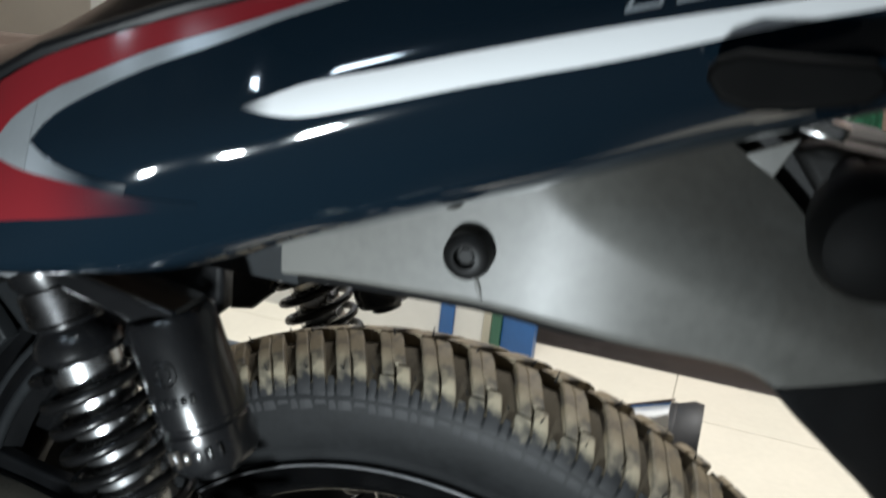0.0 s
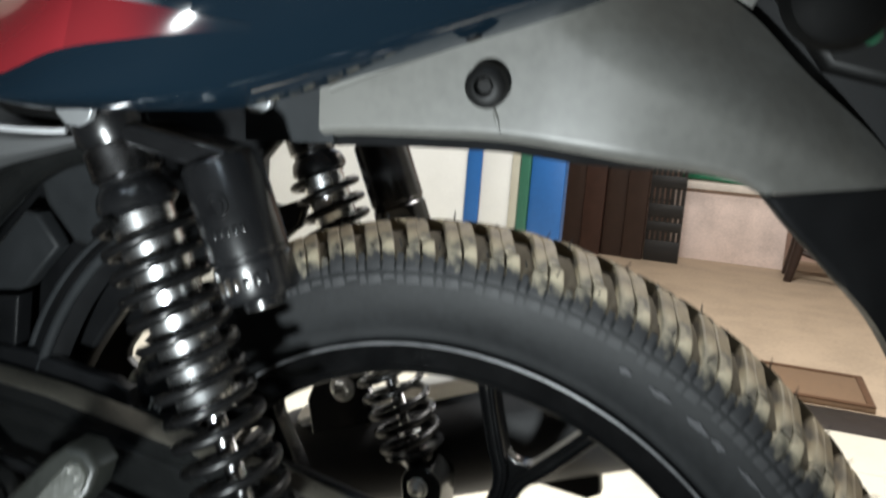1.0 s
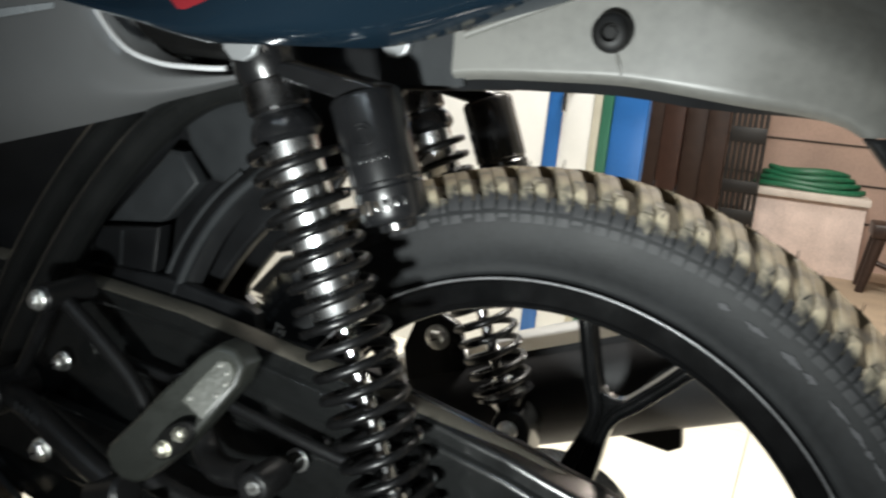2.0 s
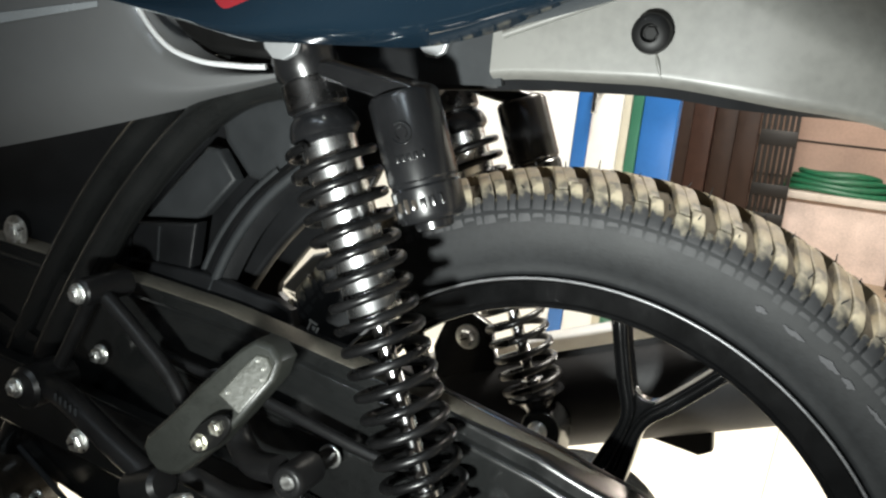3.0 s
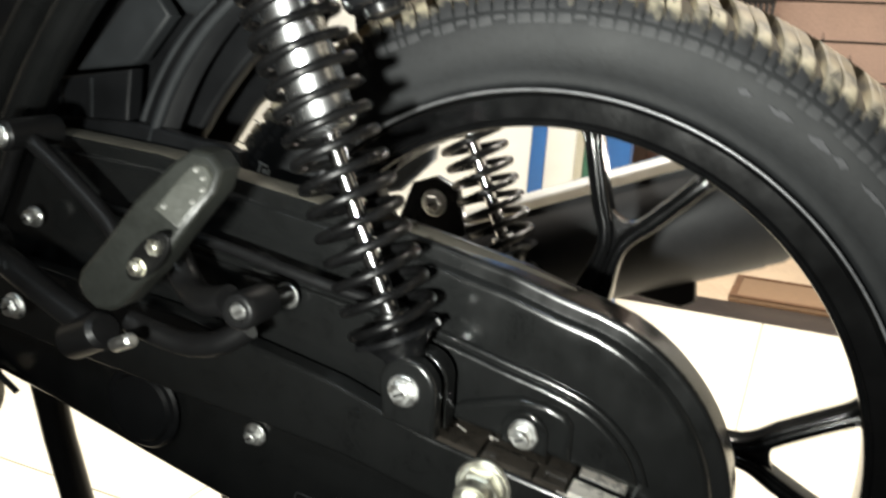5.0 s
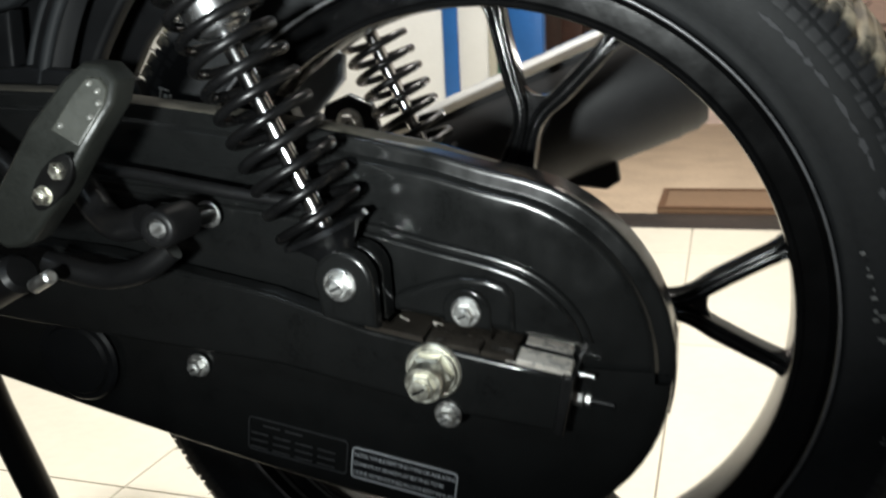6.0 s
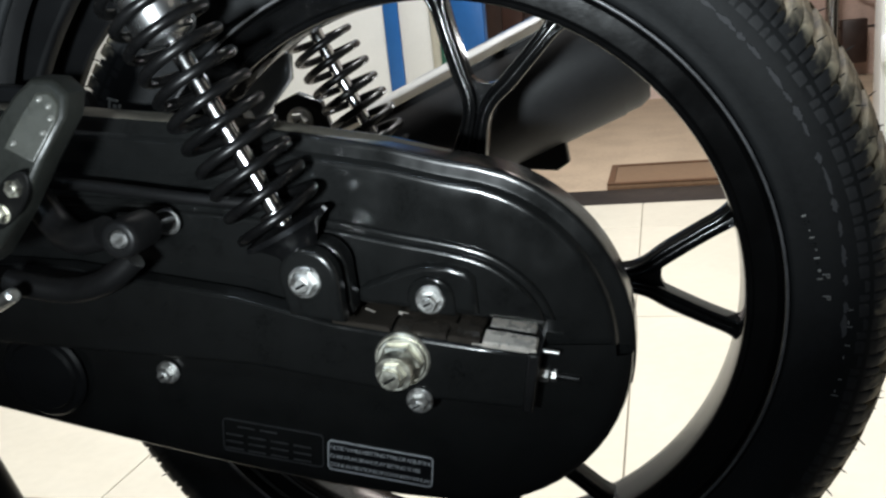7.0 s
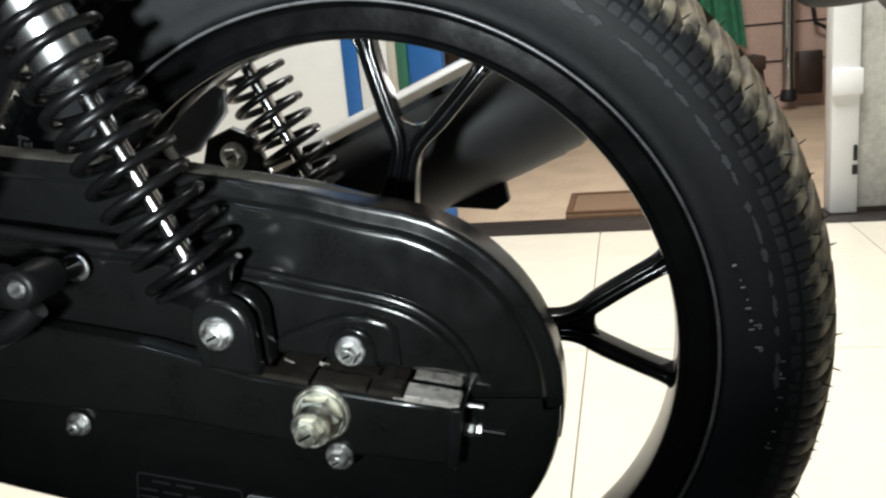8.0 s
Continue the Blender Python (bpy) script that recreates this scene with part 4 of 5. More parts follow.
# ---- shock absorbers ----
def shock(top, foot, mirror=False):
    """A sprung damper with a gas canister: dark cap, smoked tube, thin rod, black coil of tightening pitch."""
    top, foot = Vector(top), Vector(foot)
    w = (foot - top).normalized()
    length = (foot - top).length
    side, other, _ = frame_of(w)
    body = part("shock_absorber", turned(bmesh.new(), top - w * 0.02, foot, [(0, 0.0185), (0.012, 0.0205), (0.030, 0.0205), (0.034, 0.0180), (0.056, 0.0170), (0.060, 0.0205), (0.066, 0.0225), (0.070, 0.0225), (0.074, 0.0185)], 32), SATIN_BLACK, bike, "black rear shock absorber with a coil spring and gas canister", 35)
    # metal ring added to draw the soft highlight on the satin cap
    part("cap_highlight_ring", turned(bmesh.new(), top + w * 0.014, foot, [(0, 0.0170), (0.002, 0.0195), (0.018, 0.0195), (0.020, 0.0175)], 28), DARK_METAL, body, "", 35)
    part("damper_tube", turned(bmesh.new(), top + w * 0.050, foot, [(0, 0.0178), (0.118, 0.0178), (0.122, 0.0150), (0.124, 0.0080)], 40), SMOKED, body, "smoked chrome damper tube", 35)
    part("piston_rod", rod(bmesh.new(), top + w * 0.17, foot - w * 0.03, 0.0058, 20), ROD, body, "polished piston rod")
    s0, s1 = 0.056, length - 0.030
    turns = 16.6
    bm = bmesh.new()
    pts = []
    n = int(turns * 28)
    for i in range(n + 1):
        t = i / n
        along = s0 + (s1 - s0) * (0.95 * t + 0.05 * t * t)
        ease = min(1.0, t * turns / 0.8, (1 - t) * turns / 0.8)
        a = 2 * math.pi * turns * t
        pts.append(top + w * along + (side * math.cos(a) + other * math.sin(a)) * 0.0256)
    rings = []
    for i, p in enumerate(pts):
        t = (pts[min(i + 1, n)] - pts[max(i - 1, 0)]).normalized()
        out = (p - top - w * (p - top).dot(w)).normalized()
        b = t.cross(out)
        rings.append([p + (out * math.cos(a) + b * math.sin(a)) * 0.0032 for a in (2 * math.pi * k / 10 for k in range(10))])
    loft(bm, rings)
    part("coil_spring", bm, SPRING, body, "glossy black coil spring", 80)
    part("spring_seat", turned(bmesh.new(), foot - w * 0.034, foot + w * 0.01, [(0, 0.012), (0.002, 0.026), (0.005, 0.027), (0.008, 0.020), (0.016, 0.013), (0.03, 0.011)], 32), SATIN_BLACK, body, "", 35)
    part("lock_ring", turned(bmesh.new(), foot - w * 0.044, foot, [(0, 0.009), (0.001, 0.011), (0.005, 0.011), (0.006, 0.009)], 24), STEEL, body)
    # canister beside the cap
    c0 = top + Vector((0.0700, 0.002, -0.0155))
    c1 = c0 + Vector((0.0285, 0.0, -0.0735)) * 1.03
    cw = (c1 - c0).normalized()
    can = turned(bmesh.new(), c0, c1, [(0, 0.0195), (0.003, 0.0215), (0.052, 0.0215), (0.0535, 0.0203), (0.0555, 0.0203), (0.057, 0.0215), (0.073, 0.0215), (0.0765, 0.0195), (0.078, 0.012), (0.082, 0.0115), (0.083, 0.009)], 36)
    part("gas_canister", can, SATIN_BLACK, body, "satin black gas canister", 35)
    bm = bmesh.new()
    link = [(top.x + 0.004, top.z - 0.002), (top.x + 0.03, top.z), (c0.x + 0.012, c0.z + 0.007), (c0.x + 0.019, c0.z - 0.004), (c0.x - 0.010, c0.z - 0.004), (top.x + 0.020, top.z - 0.012)]
    slab(bm, link, top.y - 0.012, top.y + 0.014, 0.003)
    part("canister_bracket", bm, SATIN_BLACK, body)
    if not mirror:
        # raised swirl and lettering bars on the canister
        cu, cv, _ = frame_of(cw)
        near = Vector((0.20, -1, 0.05))
        near = (near - cw * near.dot(cw)).normalized()
        across = cw.cross(near)

        def on_can(s, a, lift=0.0216):
            return c0 + cw * s + (near * math.cos(a) + across * math.sin(a)) * lift
        for rr, a_from, a_to in ((0.0062, 20, 300), (0.0036, 120, 420)):
            bm = bmesh.new()
            line = [on_can(0.024 + rr * math.sin(radians(d)), rr * math.cos(radians(d)) / 0.0216) for d in range(a_from, a_to + 1, 20)]
            rings = [[p + (near * math.cos(b) + cw * math.sin(b)) * 0.0007 for b in (2 * math.pi * k / 6 for k in range(6))] for p in line]
            loft(bm, rings)
            part("raised_emblem", bm, SATIN_BLACK, body, "raised round emblem")
        for k in range(5):
            bm = bmesh.new()
            p = on_can(0.0385, -0.42 + 0.19 * k)
            box(bm, p, (0.0026, 0.001, 0.0042), 0.0003, Matrix.Rotation(-0.37, 4, "Y"))
            part("raised_mark", bm, SATIN_BLACK, body)
        for k in range(6):
            bm = bmesh.new()
            p = on_can(0.066, -0.6 + 0.24 * k)
            box(bm, p, (0.0034, 0.0012, 0.0062 if k != 4 else 0.0085), 0.0004, Matrix.Rotation(-0.37, 4, "Y") @ Matrix.Rotation(-0.1 + 0.2 * k, 4, "Z"))
            part("raised_mark", bm, WORN_STEEL if k > 2 else SATIN_BLACK, body)
    return body


near_shock = shock((-0.171, -0.127, 0.664), (-0.0445, -0.127, 0.3635))
far_shock = shock((-0.189, 0.115, 0.656), (-0.0625, 0.115, 0.3555), True)
part("shock_stay", slab(bmesh.new(), [(-0.220, 0.586), (-0.196, 0.580), (-0.170, 0.590), (-0.176, 0.565), (-0.194, 0.548), (-0.214, 0.544)], 0.094, 0.102, 0.003), SATIN_BLACK, far_shock, "black steel stay")
# lower eye and clevis of the near damper
knuckle = [(-0.0425 + 0.0185 * math.cos(radians(d)), 0.3645 + 0.0185 * math.sin(radians(d))) for d in range(-10, 191, 15)] + [(-0.058, 0.342), (-0.024, 0.336)]
part("clevis", slab(bmesh.new(), knuckle, -0.1410, -0.132, 0.003), BLACK_PAINT, near_shock, "", 40)
part("clevis", slab(bmesh.new(), knuckle, -0.1250, -0.112, 0.002), BLACK_PAINT, near_shock, "", 40)
bolt(near_shock, (-0.0440, -0.1410, 0.3630), 0.0078, 0.0040, 0.0100)
part("clevis", slab(bmesh.new(), [(x - 0.018, z - 0.008) for x, z in knuckle], 0.098, 0.132, 0.003), BLACK_PAINT, far_shock, "", 40)
bolt(far_shock, (-0.0625, 0.098, 0.3555), 0.006, 0.004, 0.009)

# ---- exhaust, far side ----
MW = Vector((0.927, 0, 0.375))
ME = Vector((0.150, 0.185, 0.453))
MN = Vector((-0.375, 0, 0.927))
bm = turned(bmesh.new(), ME - MW * 0.645, ME, [(0, 0.020), (0.10, 0.022), (0.17, 0.034), (0.25, 0.0525), (0.30, 0.0545), (0.622, 0.0545), (0.624, 0.0535), (0.637, 0.0535), (0.645, 0.0500)], 48)
for v in bm.verts:
    if (v.co - ME).dot(MW) > -0.03:
        v.co += MW * ((v.co - ME).dot(MN) * 0.404)  # the end is cut upright
muff = part("muffler", bm, MUFFLER, bike, "matt black muffler with a polished heat shield", 30)
bm = bmesh.new()
rings = []
for s in (-0.370, -0.360, -0.2, -0.1, -0.012, -0.004):
    shrink = 1.0 if -0.365 < s < -0.01 else 0.7
    ring = []
    for r in (0.0552, 0.0577):
        angs = [radians(-38 + 76 * k / 8) * shrink for k in range(9)]
        for a in (angs if r > 0.056 else angs[::-1]):
            ring.append(ME + MW * s + (MN * math.cos(a) - Vector((0, 1, 0)) * math.sin(a)) * r)
    rings.append(ring)
loft(bm, rings)
part("heat_shield", bm, STEEL, muff, "polished steel heat shield", 35)
bm = bmesh.new()
slab(bm, [(0.076, 0.372), (0.079, 0.350), (0.068, 0.343), (0.040, 0.346), (0.0, 0.350), (0.0, 0.372)], 0.165, 0.178, 0.002)
part("hanger", bm, BLACK_STEEL, muff)
plate = part("exhaust_mount", slab(bmesh.new(), [(-0.195, 0.39), (-0.182, 0.425), (-0.158, 0.434), (-0.136, 0.424), (-0.112, 0.33), (-0.12, 0.30), (-0.18, 0.30)], 0.146, 0.154, 0.003), SATIN_BLACK, bike, "black exhaust mounting plate")
bolt(plate, (-0.158, 0.146, 0.409), 0.0085, 0.007, 0.0125)
shield = part("pipe_guard", slab(bmesh.new(), [(-0.40, 0.404), (-0.36, 0.449), (-0.30, 0.470), (-0.185, 0.474), (-0.168, 0.469), (-0.171, 0.444), (-0.205, 0.41), (-0.25, 0.398), (-0.33, 0.392)], 0.168, 0.176, 0.005), PIPE_GUARD, bike, "blue-grey satin metal pipe guard")


# ---- bodywork ----
def grid_surface(bm, f, nu, nv, thick=0.003):
    """A bent sheet from f(u, v), given a back and rims."""
    front = [[Vector(f(i / nu, j / nv)) for j in range(nv + 1)] for i in range(nu + 1)]
    back = []
    for i in range(nu + 1):
        row = []
        for j in range(nv + 1):
            a = front[min(i + 1, nu)][j] - front[max(i - 1, 0)][j]
            b = front[i][min(j + 1, nv)] - front[i][max(j - 1, 0)]
            n = a.cross(b).normalized()
            if n.y < 0:
                n = -n
            row.append(front[i][j] + n * thick)
        back.append(row)
    rings = [front[i] + back[i][::-1] for i in range(nu + 1)]
    loft(bm, rings)
    return bm


def through_points(pts, x):
    """A smooth height over x through the given points."""
    for k in range(len(pts) - 1):
        if x <= pts[k + 1][0] or k == len(pts) - 2:
            (x0, z0), (x1, z1) = pts[k], pts[k + 1]
            m0 = (z1 - pts[max(k - 1, 0)][1]) / (x1 - pts[max(k - 1, 0)][0])
            q = pts[min(k + 2, len(pts) - 1)]
            m1 = (q[1] - z0) / (q[0] - x0)
            h = x1 - x0
            t = (x - x0) / h
            return z0 * (1 + 2 * t) * (1 - t) ** 2 + m0 * h * t * (1 - t) ** 2 + z1 * t * t * (3 - 2 * t) + m1 * h * t * t * (t - 1)


COWL_LOW = [(-0.30, 0.690), (-0.22, 0.677), (-0.185, 0.671), (-0.145, 0.672), (-0.116, 0.6735), (-0.087, 0.6755), (-0.062, 0.683), (-0.04, 0.6915), (-0.012, 0.701), (0.026, 0.715), (0.071, 0.731), (0.135, 0.757), (0.36, 0.84)]
COWL_TOP = [(-0.30, 0.70), (-0.22, 0.722), (-0.163, 0.749), (-0.138, 0.765), (-0.115, 0.776), (-0.079, 0.792), (0.0, 0.822), (0.15, 0.866), (0.36, 0.915)]
COWL_OUT = [(-0.30, -0.180), (-0.20, -0.185), (-0.16, -0.184), (-0.13, -0.1745), (-0.115, -0.1685), (-0.10, -0.1600), (-0.07, -0.1395), (-0.04, -0.1275), (0.0, -0.117), (0.05, -0.107), (0.10, -0.1005), (0.20, -0.0915), (0.36, -0.079)]


def cowl_y(x, v):
    low = 0.016 * max(0.0, (0.07 - v) / 0.07) ** 2
    a, b = min(max(v - 0.05, 0.0), 0.20), max(v - 0.25, 0.0)
    ease = min(1.0, max(0.0, (x + 0.155) / 0.105))
    swell = 0.50 + 0.50 * ease * ease * (3 - 2 * ease)
    top = swell * (0.108 + 0.022 * min(1.0, max(0.0, (0.12 - x) / 0.17))) * (0.5 * a * a * 0.36 / 0.20 + 0.36 * b + 0.14 * b * b)
    return through_points(COWL_OUT, x) + low + top


# the camera's starting place; the cowl is shaped to fit the view from here
START_EYE = Vector((0.1355, -0.4286, 0.8137))


def eased(x, x0, x1):
    t = min(1.0, max(0.0, (x - x0) / (x1 - x0)))
    return t * t * (3 - 2 * t)


def cowl(x, v, lift=0.0):
    z0, z1 = through_points(COWL_LOW, x), through_points(COWL_TOP, x)
    p = Vector((x, cowl_y(x, v) - lift, z0 + (z1 - z0) * v))
    # above its tucked-in lower edge, drawn towards the starting eye to keep that view
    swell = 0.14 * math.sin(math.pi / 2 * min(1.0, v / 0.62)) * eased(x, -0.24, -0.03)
    return p.lerp(START_EYE, swell)


def cowl_v(x, z):
    z0, z1 = through_points(COWL_LOW, x), through_points(COWL_TOP, x)
    return (z - z0) / (z1 - z0)


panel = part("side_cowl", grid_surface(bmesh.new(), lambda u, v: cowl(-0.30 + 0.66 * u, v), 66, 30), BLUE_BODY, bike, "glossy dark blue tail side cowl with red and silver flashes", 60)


def flash(name, line_a, line_b, x0, x1, mat, label, n=40, lift=0.0006):
    """A coloured decal between two lines of height over x, laid on the cowl."""
    bm = bmesh.new()

    def f(u, v):
        x = x0 + (x1 - x0) * u
        a, b = through_points(line_a, x), through_points(line_b, x)
        z = a + (b - a) * v
        return cowl(x, min(0.995, max(0.03, cowl_v(x, z))), lift)
    grid_surface(bm, f, n, 10, 0.0003)
    return part(name, bm, mat, panel, label, 60)


SILVER_LOW = [(-0.1375, 0.7315), (-0.1335, 0.739), (-0.125, 0.747), (-0.103, 0.762), (-0.081, 0.774), (-0.062, 0.785), (-0.041, 0.794), (0.0, 0.810)]
SILVER_TOP = [(-0.1520, 0.7295), (-0.1455, 0.740), (-0.133, 0.7515), (-0.122, 0.758), (-0.102, 0.770), (-0.081, 0.780), (-0.062, 0.789), (-0.041, 0.798), (0.0, 0.813)]
RED_FOOT = [(-0.26, 0.700), (-0.2025, 0.6935), (-0.189, 0.6860), (-0.178, 0.6885), (-0.162, 0.6945), (-0.144, 0.6985), (-0.124, 0.7010), (-0.103, 0.7035), (-0.083, 0.7052), (-0.07, 0.706)]
INNER = [(-0.1375, 0.7310), (-0.129, 0.7245), (-0.115, 0.7190), (-0.098, 0.7150)]
OUTER = [(-0.1520, 0.7245), (-0.138, 0.7195), (-0.123, 0.7165), (-0.111, 0.7140), (-0.093, 0.7105), (-0.07, 0.7085)]
flash("red_flash", [(x, z + 0.0004) for x, z in SILVER_TOP], COWL_TOP, -0.1520, 0.0, RED, "bright red decal along the upper edge")
flash("red_flash", RED_FOOT, COWL_TOP, -0.2025, -0.1495, RED, "bright red decal at the front end", lift=0.0004)
flash("red_flash", RED_FOOT, OUTER, -0.1520, -0.075, RED_FADE, "red decal fading into the blue")
flash("silver_flash", SILVER_LOW, SILVER_TOP, -0.1373, 0.0, SILVER, "silver pinstripe decal")
flash("silver_flash", OUTER, SILVER_TOP, -0.1518, -0.1375, SILVER, "silver pinstripe decal", 8)
flash("silver_flash", OUTER, INNER, -0.1373, -0.100, SILVER_FADE, "silver pinstripe fading into the blue")
STRIPE_LOW = [(-0.0680, 0.7483), (-0.0600, 0.7470), (-0.0500, 0.7464), (-0.0390, 0.7475), (-0.010, 0.7555), (0.0268, 0.7670), (0.0882, 0.7848), (0.1468, 0.8040), (0.1754, 0.8122), (0.22, 0.8255)]
STRIPE_TOP = [(-0.0680, 0.7490), (-0.0600, 0.7525), (-0.0500, 0.7575), (-0.0390, 0.7620), (-0.010, 0.7700), (0.0230, 0.7798), (0.0848, 0.7968), (0.1447, 0.8118), (0.1754, 0.8205), (0.22, 0.833)]
flash("white_flash", STRIPE_LOW, STRIPE_TOP, -0.0680, 0.22, STRIPE_FADE, "broad white stripe decal with a soft pointed end", 60)
# outlined lettering bars high on the cowl, only their feet in view
for k in range(3):
    bx = 0.085 + 0.019 * k
    for dx, w in ((0.0, 0.0016), (0.012, 0.0016)):
        bm = bmesh.new()

        def bar(u, v, bx=bx, dx=dx, w=w):
            x = bx + dx + w * u + 0.004 * v
            return cowl(x, cowl_v(x, through_points(COWL_TOP, x) - 0.046 + 0.012 * v), 0.0005)
        grid_surface(bm, bar, 2, 4, 0.0003)
        part("letter_bar", bm, SILVER, panel)
    bm = bmesh.new()

    def foot(u, v, bx=bx):
        x = bx + 0.0136 * u
        return cowl(x, cowl_v(x, through_points(COWL_TOP, x) - 0.0462 + 0.0016 * v), 0.0005)
    grid_surface(bm, foot, 6, 2, 0.0003)
    part("letter_bar", bm, SILVER, panel)

# grey plastic panel under the cowl, running down into the mudguard
GP_TOP = [(-0.075, 0.684), (-0.05, 0.694), (0.0, 0.713), (0.06, 0.736), (0.115, 0.755), (0.150, 0.739), (0.183, 0.709), (0.222, 0.677), (0.30, 0.60), (0.36, 0.52)]
GP_LOW = [(-0.075, 0.658), (-0.047, 0.662), (0.0, 0.6645), (0.045, 0.6655), (0.105, 0.6605), (0.145, 0.657), (0.165, 0.6505), (0.181, 0.634), (0.202, 0.613), (0.233, 0.579), (0.275, 0.511), (0.290, 0.498), (0.36, 0.495)]


CREASE = [(0.04, 0.752), (0.066, 0.737), (0.09, 0.724), (0.124, 0.709), (0.165, 0.692), (0.215, 0.670), (0.24, 0.658), (0.40, 0.58)]


def crease(x):
    return through_points(CREASE, x)


def parting(x):
    return 0.650 + 0.10 * (x - 0.17)


def tail_y(x, z):
    """The tail panel's outward bow; it leans back above the crease and tucks in by its lower rim."""
    low = through_points(GP_LOW, x)
    y = -0.0885 + 0.010 * max(0.0, (low + 0.006 - z) / 0.006) ** 2
    d = max(0.0, z - crease(x) + 0.016)
    ease = min(1.0, max(0.0, (x - 0.045) / 0.07))
    y += ease * (0.95 * (math.hypot(d, 0.016) - 0.016))
    return y + 0.12 * (math.hypot(max(0.0, x - 0.06), 0.02) - 0.02) + 2.0 * max(0.0, x - 0.09) ** 2


def tail_piece(x0, x1, low, top, lift=0.0):
    def f(u, v):
        x = x0 + (x1 - x0) * u
        a, b = low(x), top(x)
        z = a + (max(b, a + 0.0005) - a) * v
        return (x, tail_y(x, z) + lift, z)
    return f


def gp_low(x):
    return through_points(GP_LOW, x)


def gp_top(x):
    return through_points(GP_TOP, x)


grey_panel = part("lower_tail_panel", grid_surface(bmesh.new(), tail_piece(-0.062, 0.234, lambda x: max(gp_low(x), parting(x)) if x > 0.165 else gp_low(x), gp_top), 70, 40), GREY_PLASTIC, bike, "matt grey moulded plastic tail panel", 60)
part("panel_lip", grid_surface(bmesh.new(), lambda u, v: (-0.062 + 0.230 * u, tail_y(-0.062 + 0.230 * u, gp_low(-0.062 + 0.230 * u)) - 0.0015 + 0.008 * v, gp_low(-0.062 + 0.230 * u) + 0.002 - (0.0080 - 0.0075 * max(0.0, (u - 0.6) / 0.4)) * v), 40, 4, 0.002), BLACK_PLASTIC, grey_panel, "black lower lip")
part("panel_ridge", tube(bmesh.new(), [(x, tail_y(x, gp_top(x) - 0.005) - 0.0006 + 0.003 * max(0.0, x / 0.1) ** 2, gp_top(x) - 0.0045) for x in (-0.055 + 0.158 * k / 24 for k in range(25))], lambda u: 0.0026 * (1 - 0.5 * u), 10), GREY_PLASTIC, grey_panel, "raised upper edge", 80)
part("panel_rib", tube(bmesh.new(), [(0.0355 + 0.006 * (1 - k / 8), -0.0887, gp_low(0.036) + 0.004 + 0.018 * k / 8) for k in range(9)], lambda u: 0.0013 * (1 - 0.9 * abs(2 * u - 1)), 8), GREY_PLASTIC, grey_panel, "", 80)
part("rear_mudguard", grid_surface(bmesh.new(), tail_piece(0.168, 0.36, gp_low, lambda x: parting(x) - 0.0008 if x < 0.234 else max(gp_low(x) + 0.002, min(gp_top(x), parting(x)))), 40, 14, 0.004), BLACK_PLASTIC, bike, "black plastic rear mudguard", 60)
bm = bmesh.new()
grid_surface(bm, lambda u, v: (-0.118 + 0.062 * u - 0.006 * v * u, -0.0745 - 0.0075 * u, 0.6530 + 0.004 * u + (0.022 + 0.010 * u) * v), 10, 6)
# the grey panel's shaded end, its shade put into a darker colour
part("front_lip", bm, GREY_DARK, grey_panel, "front end of the grey panel, darkened for its shade")
bm = bmesh.new()
turned(bm, (0.034, -0.091, 0.694), (0.034, -0.100, 0.694), [(0, 0.0110), (0.002, 0.0113), (0.006, 0.0105), (0.008, 0.0080), (0.0082, 0.0052), (0.004, 0.0044)], 40)
hexagon(bm, (0.034, -0.0945, 0.694), (0, -1, 0), 0.0040, 0.002)
part("rubber_buffer", bm, BUFFER, grey_panel, "black round rubber buffer with a bolt inside", 35)
bm = bmesh.new()
turned(bm, (0.025, -0.097, 0.7235), (0.025, -0.104, 0.7235), [(0, 0.0085), (0.002, 0.0087), (0.005, 0.007), (0.006, 0.0045)], 32)
part("rubber_buffer", bm, BUFFER, grey_panel, "", 35)
# tail: dark block, bracket, indicator
bm = bmesh.new()
slab(bm, [(0.123, 0.7895), (0.1205, 0.786), (0.1207, 0.781), (0.127, 0.774), (0.137, 0.7715), (0.156, 0.774), (0.176, 0.7785), (0.182, 0.784), (0.182, 0.790), (0.176, 0.7945), (0.151, 0.7935), (0.132, 0.7935)], -0.0995, -0.088, 0.003, 4)
# moved along the starting camera's rays, so it fits that view
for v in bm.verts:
    v.co = v.co.lerp(START_EYE, 0.142)
part("dark_tail_block", bm, FOOT, bike, "thin black block on the tail cowl", 50)
bm = bmesh.new()
slab(bm, [(0.139, 0.7470), (0.153, 0.7385), (0.161, 0.7570)], -0.047, -0.044, 0.001)
part("tail_gusset", bm, GREY_PLASTIC, bike, "grey triangular bracket")
bm = bmesh.new()
slab(bm, [(0.125, 0.775), (0.158, 0.770), (0.174, 0.7565), (0.30, 0.752), (0.46, 0.56), (0.46, 0.45), (0.36, 0.46), (0.29, 0.54), (0.24, 0.60), (0.196, 0.648), (0.155, 0.70), (0.125, 0.735)], -0.020, 0.02, 0.004)
part("rear_fender", bm, BLACK_PLASTIC, bike, "black plastic rear fender", 40)
ind = part("indicator_lamp", turned(bmesh.new(), (0.182, -0.04, 0.745), (0.186, -0.145, 0.738), [(0, 0.008), (0.05, 0.008), (0.056, 0.016), (0.066, 0.021), (0.09, 0.022), (0.1, 0.018), (0.105, 0.008)], 28), FOOT, bike, "black indicator lamp on a short stalk", 35)
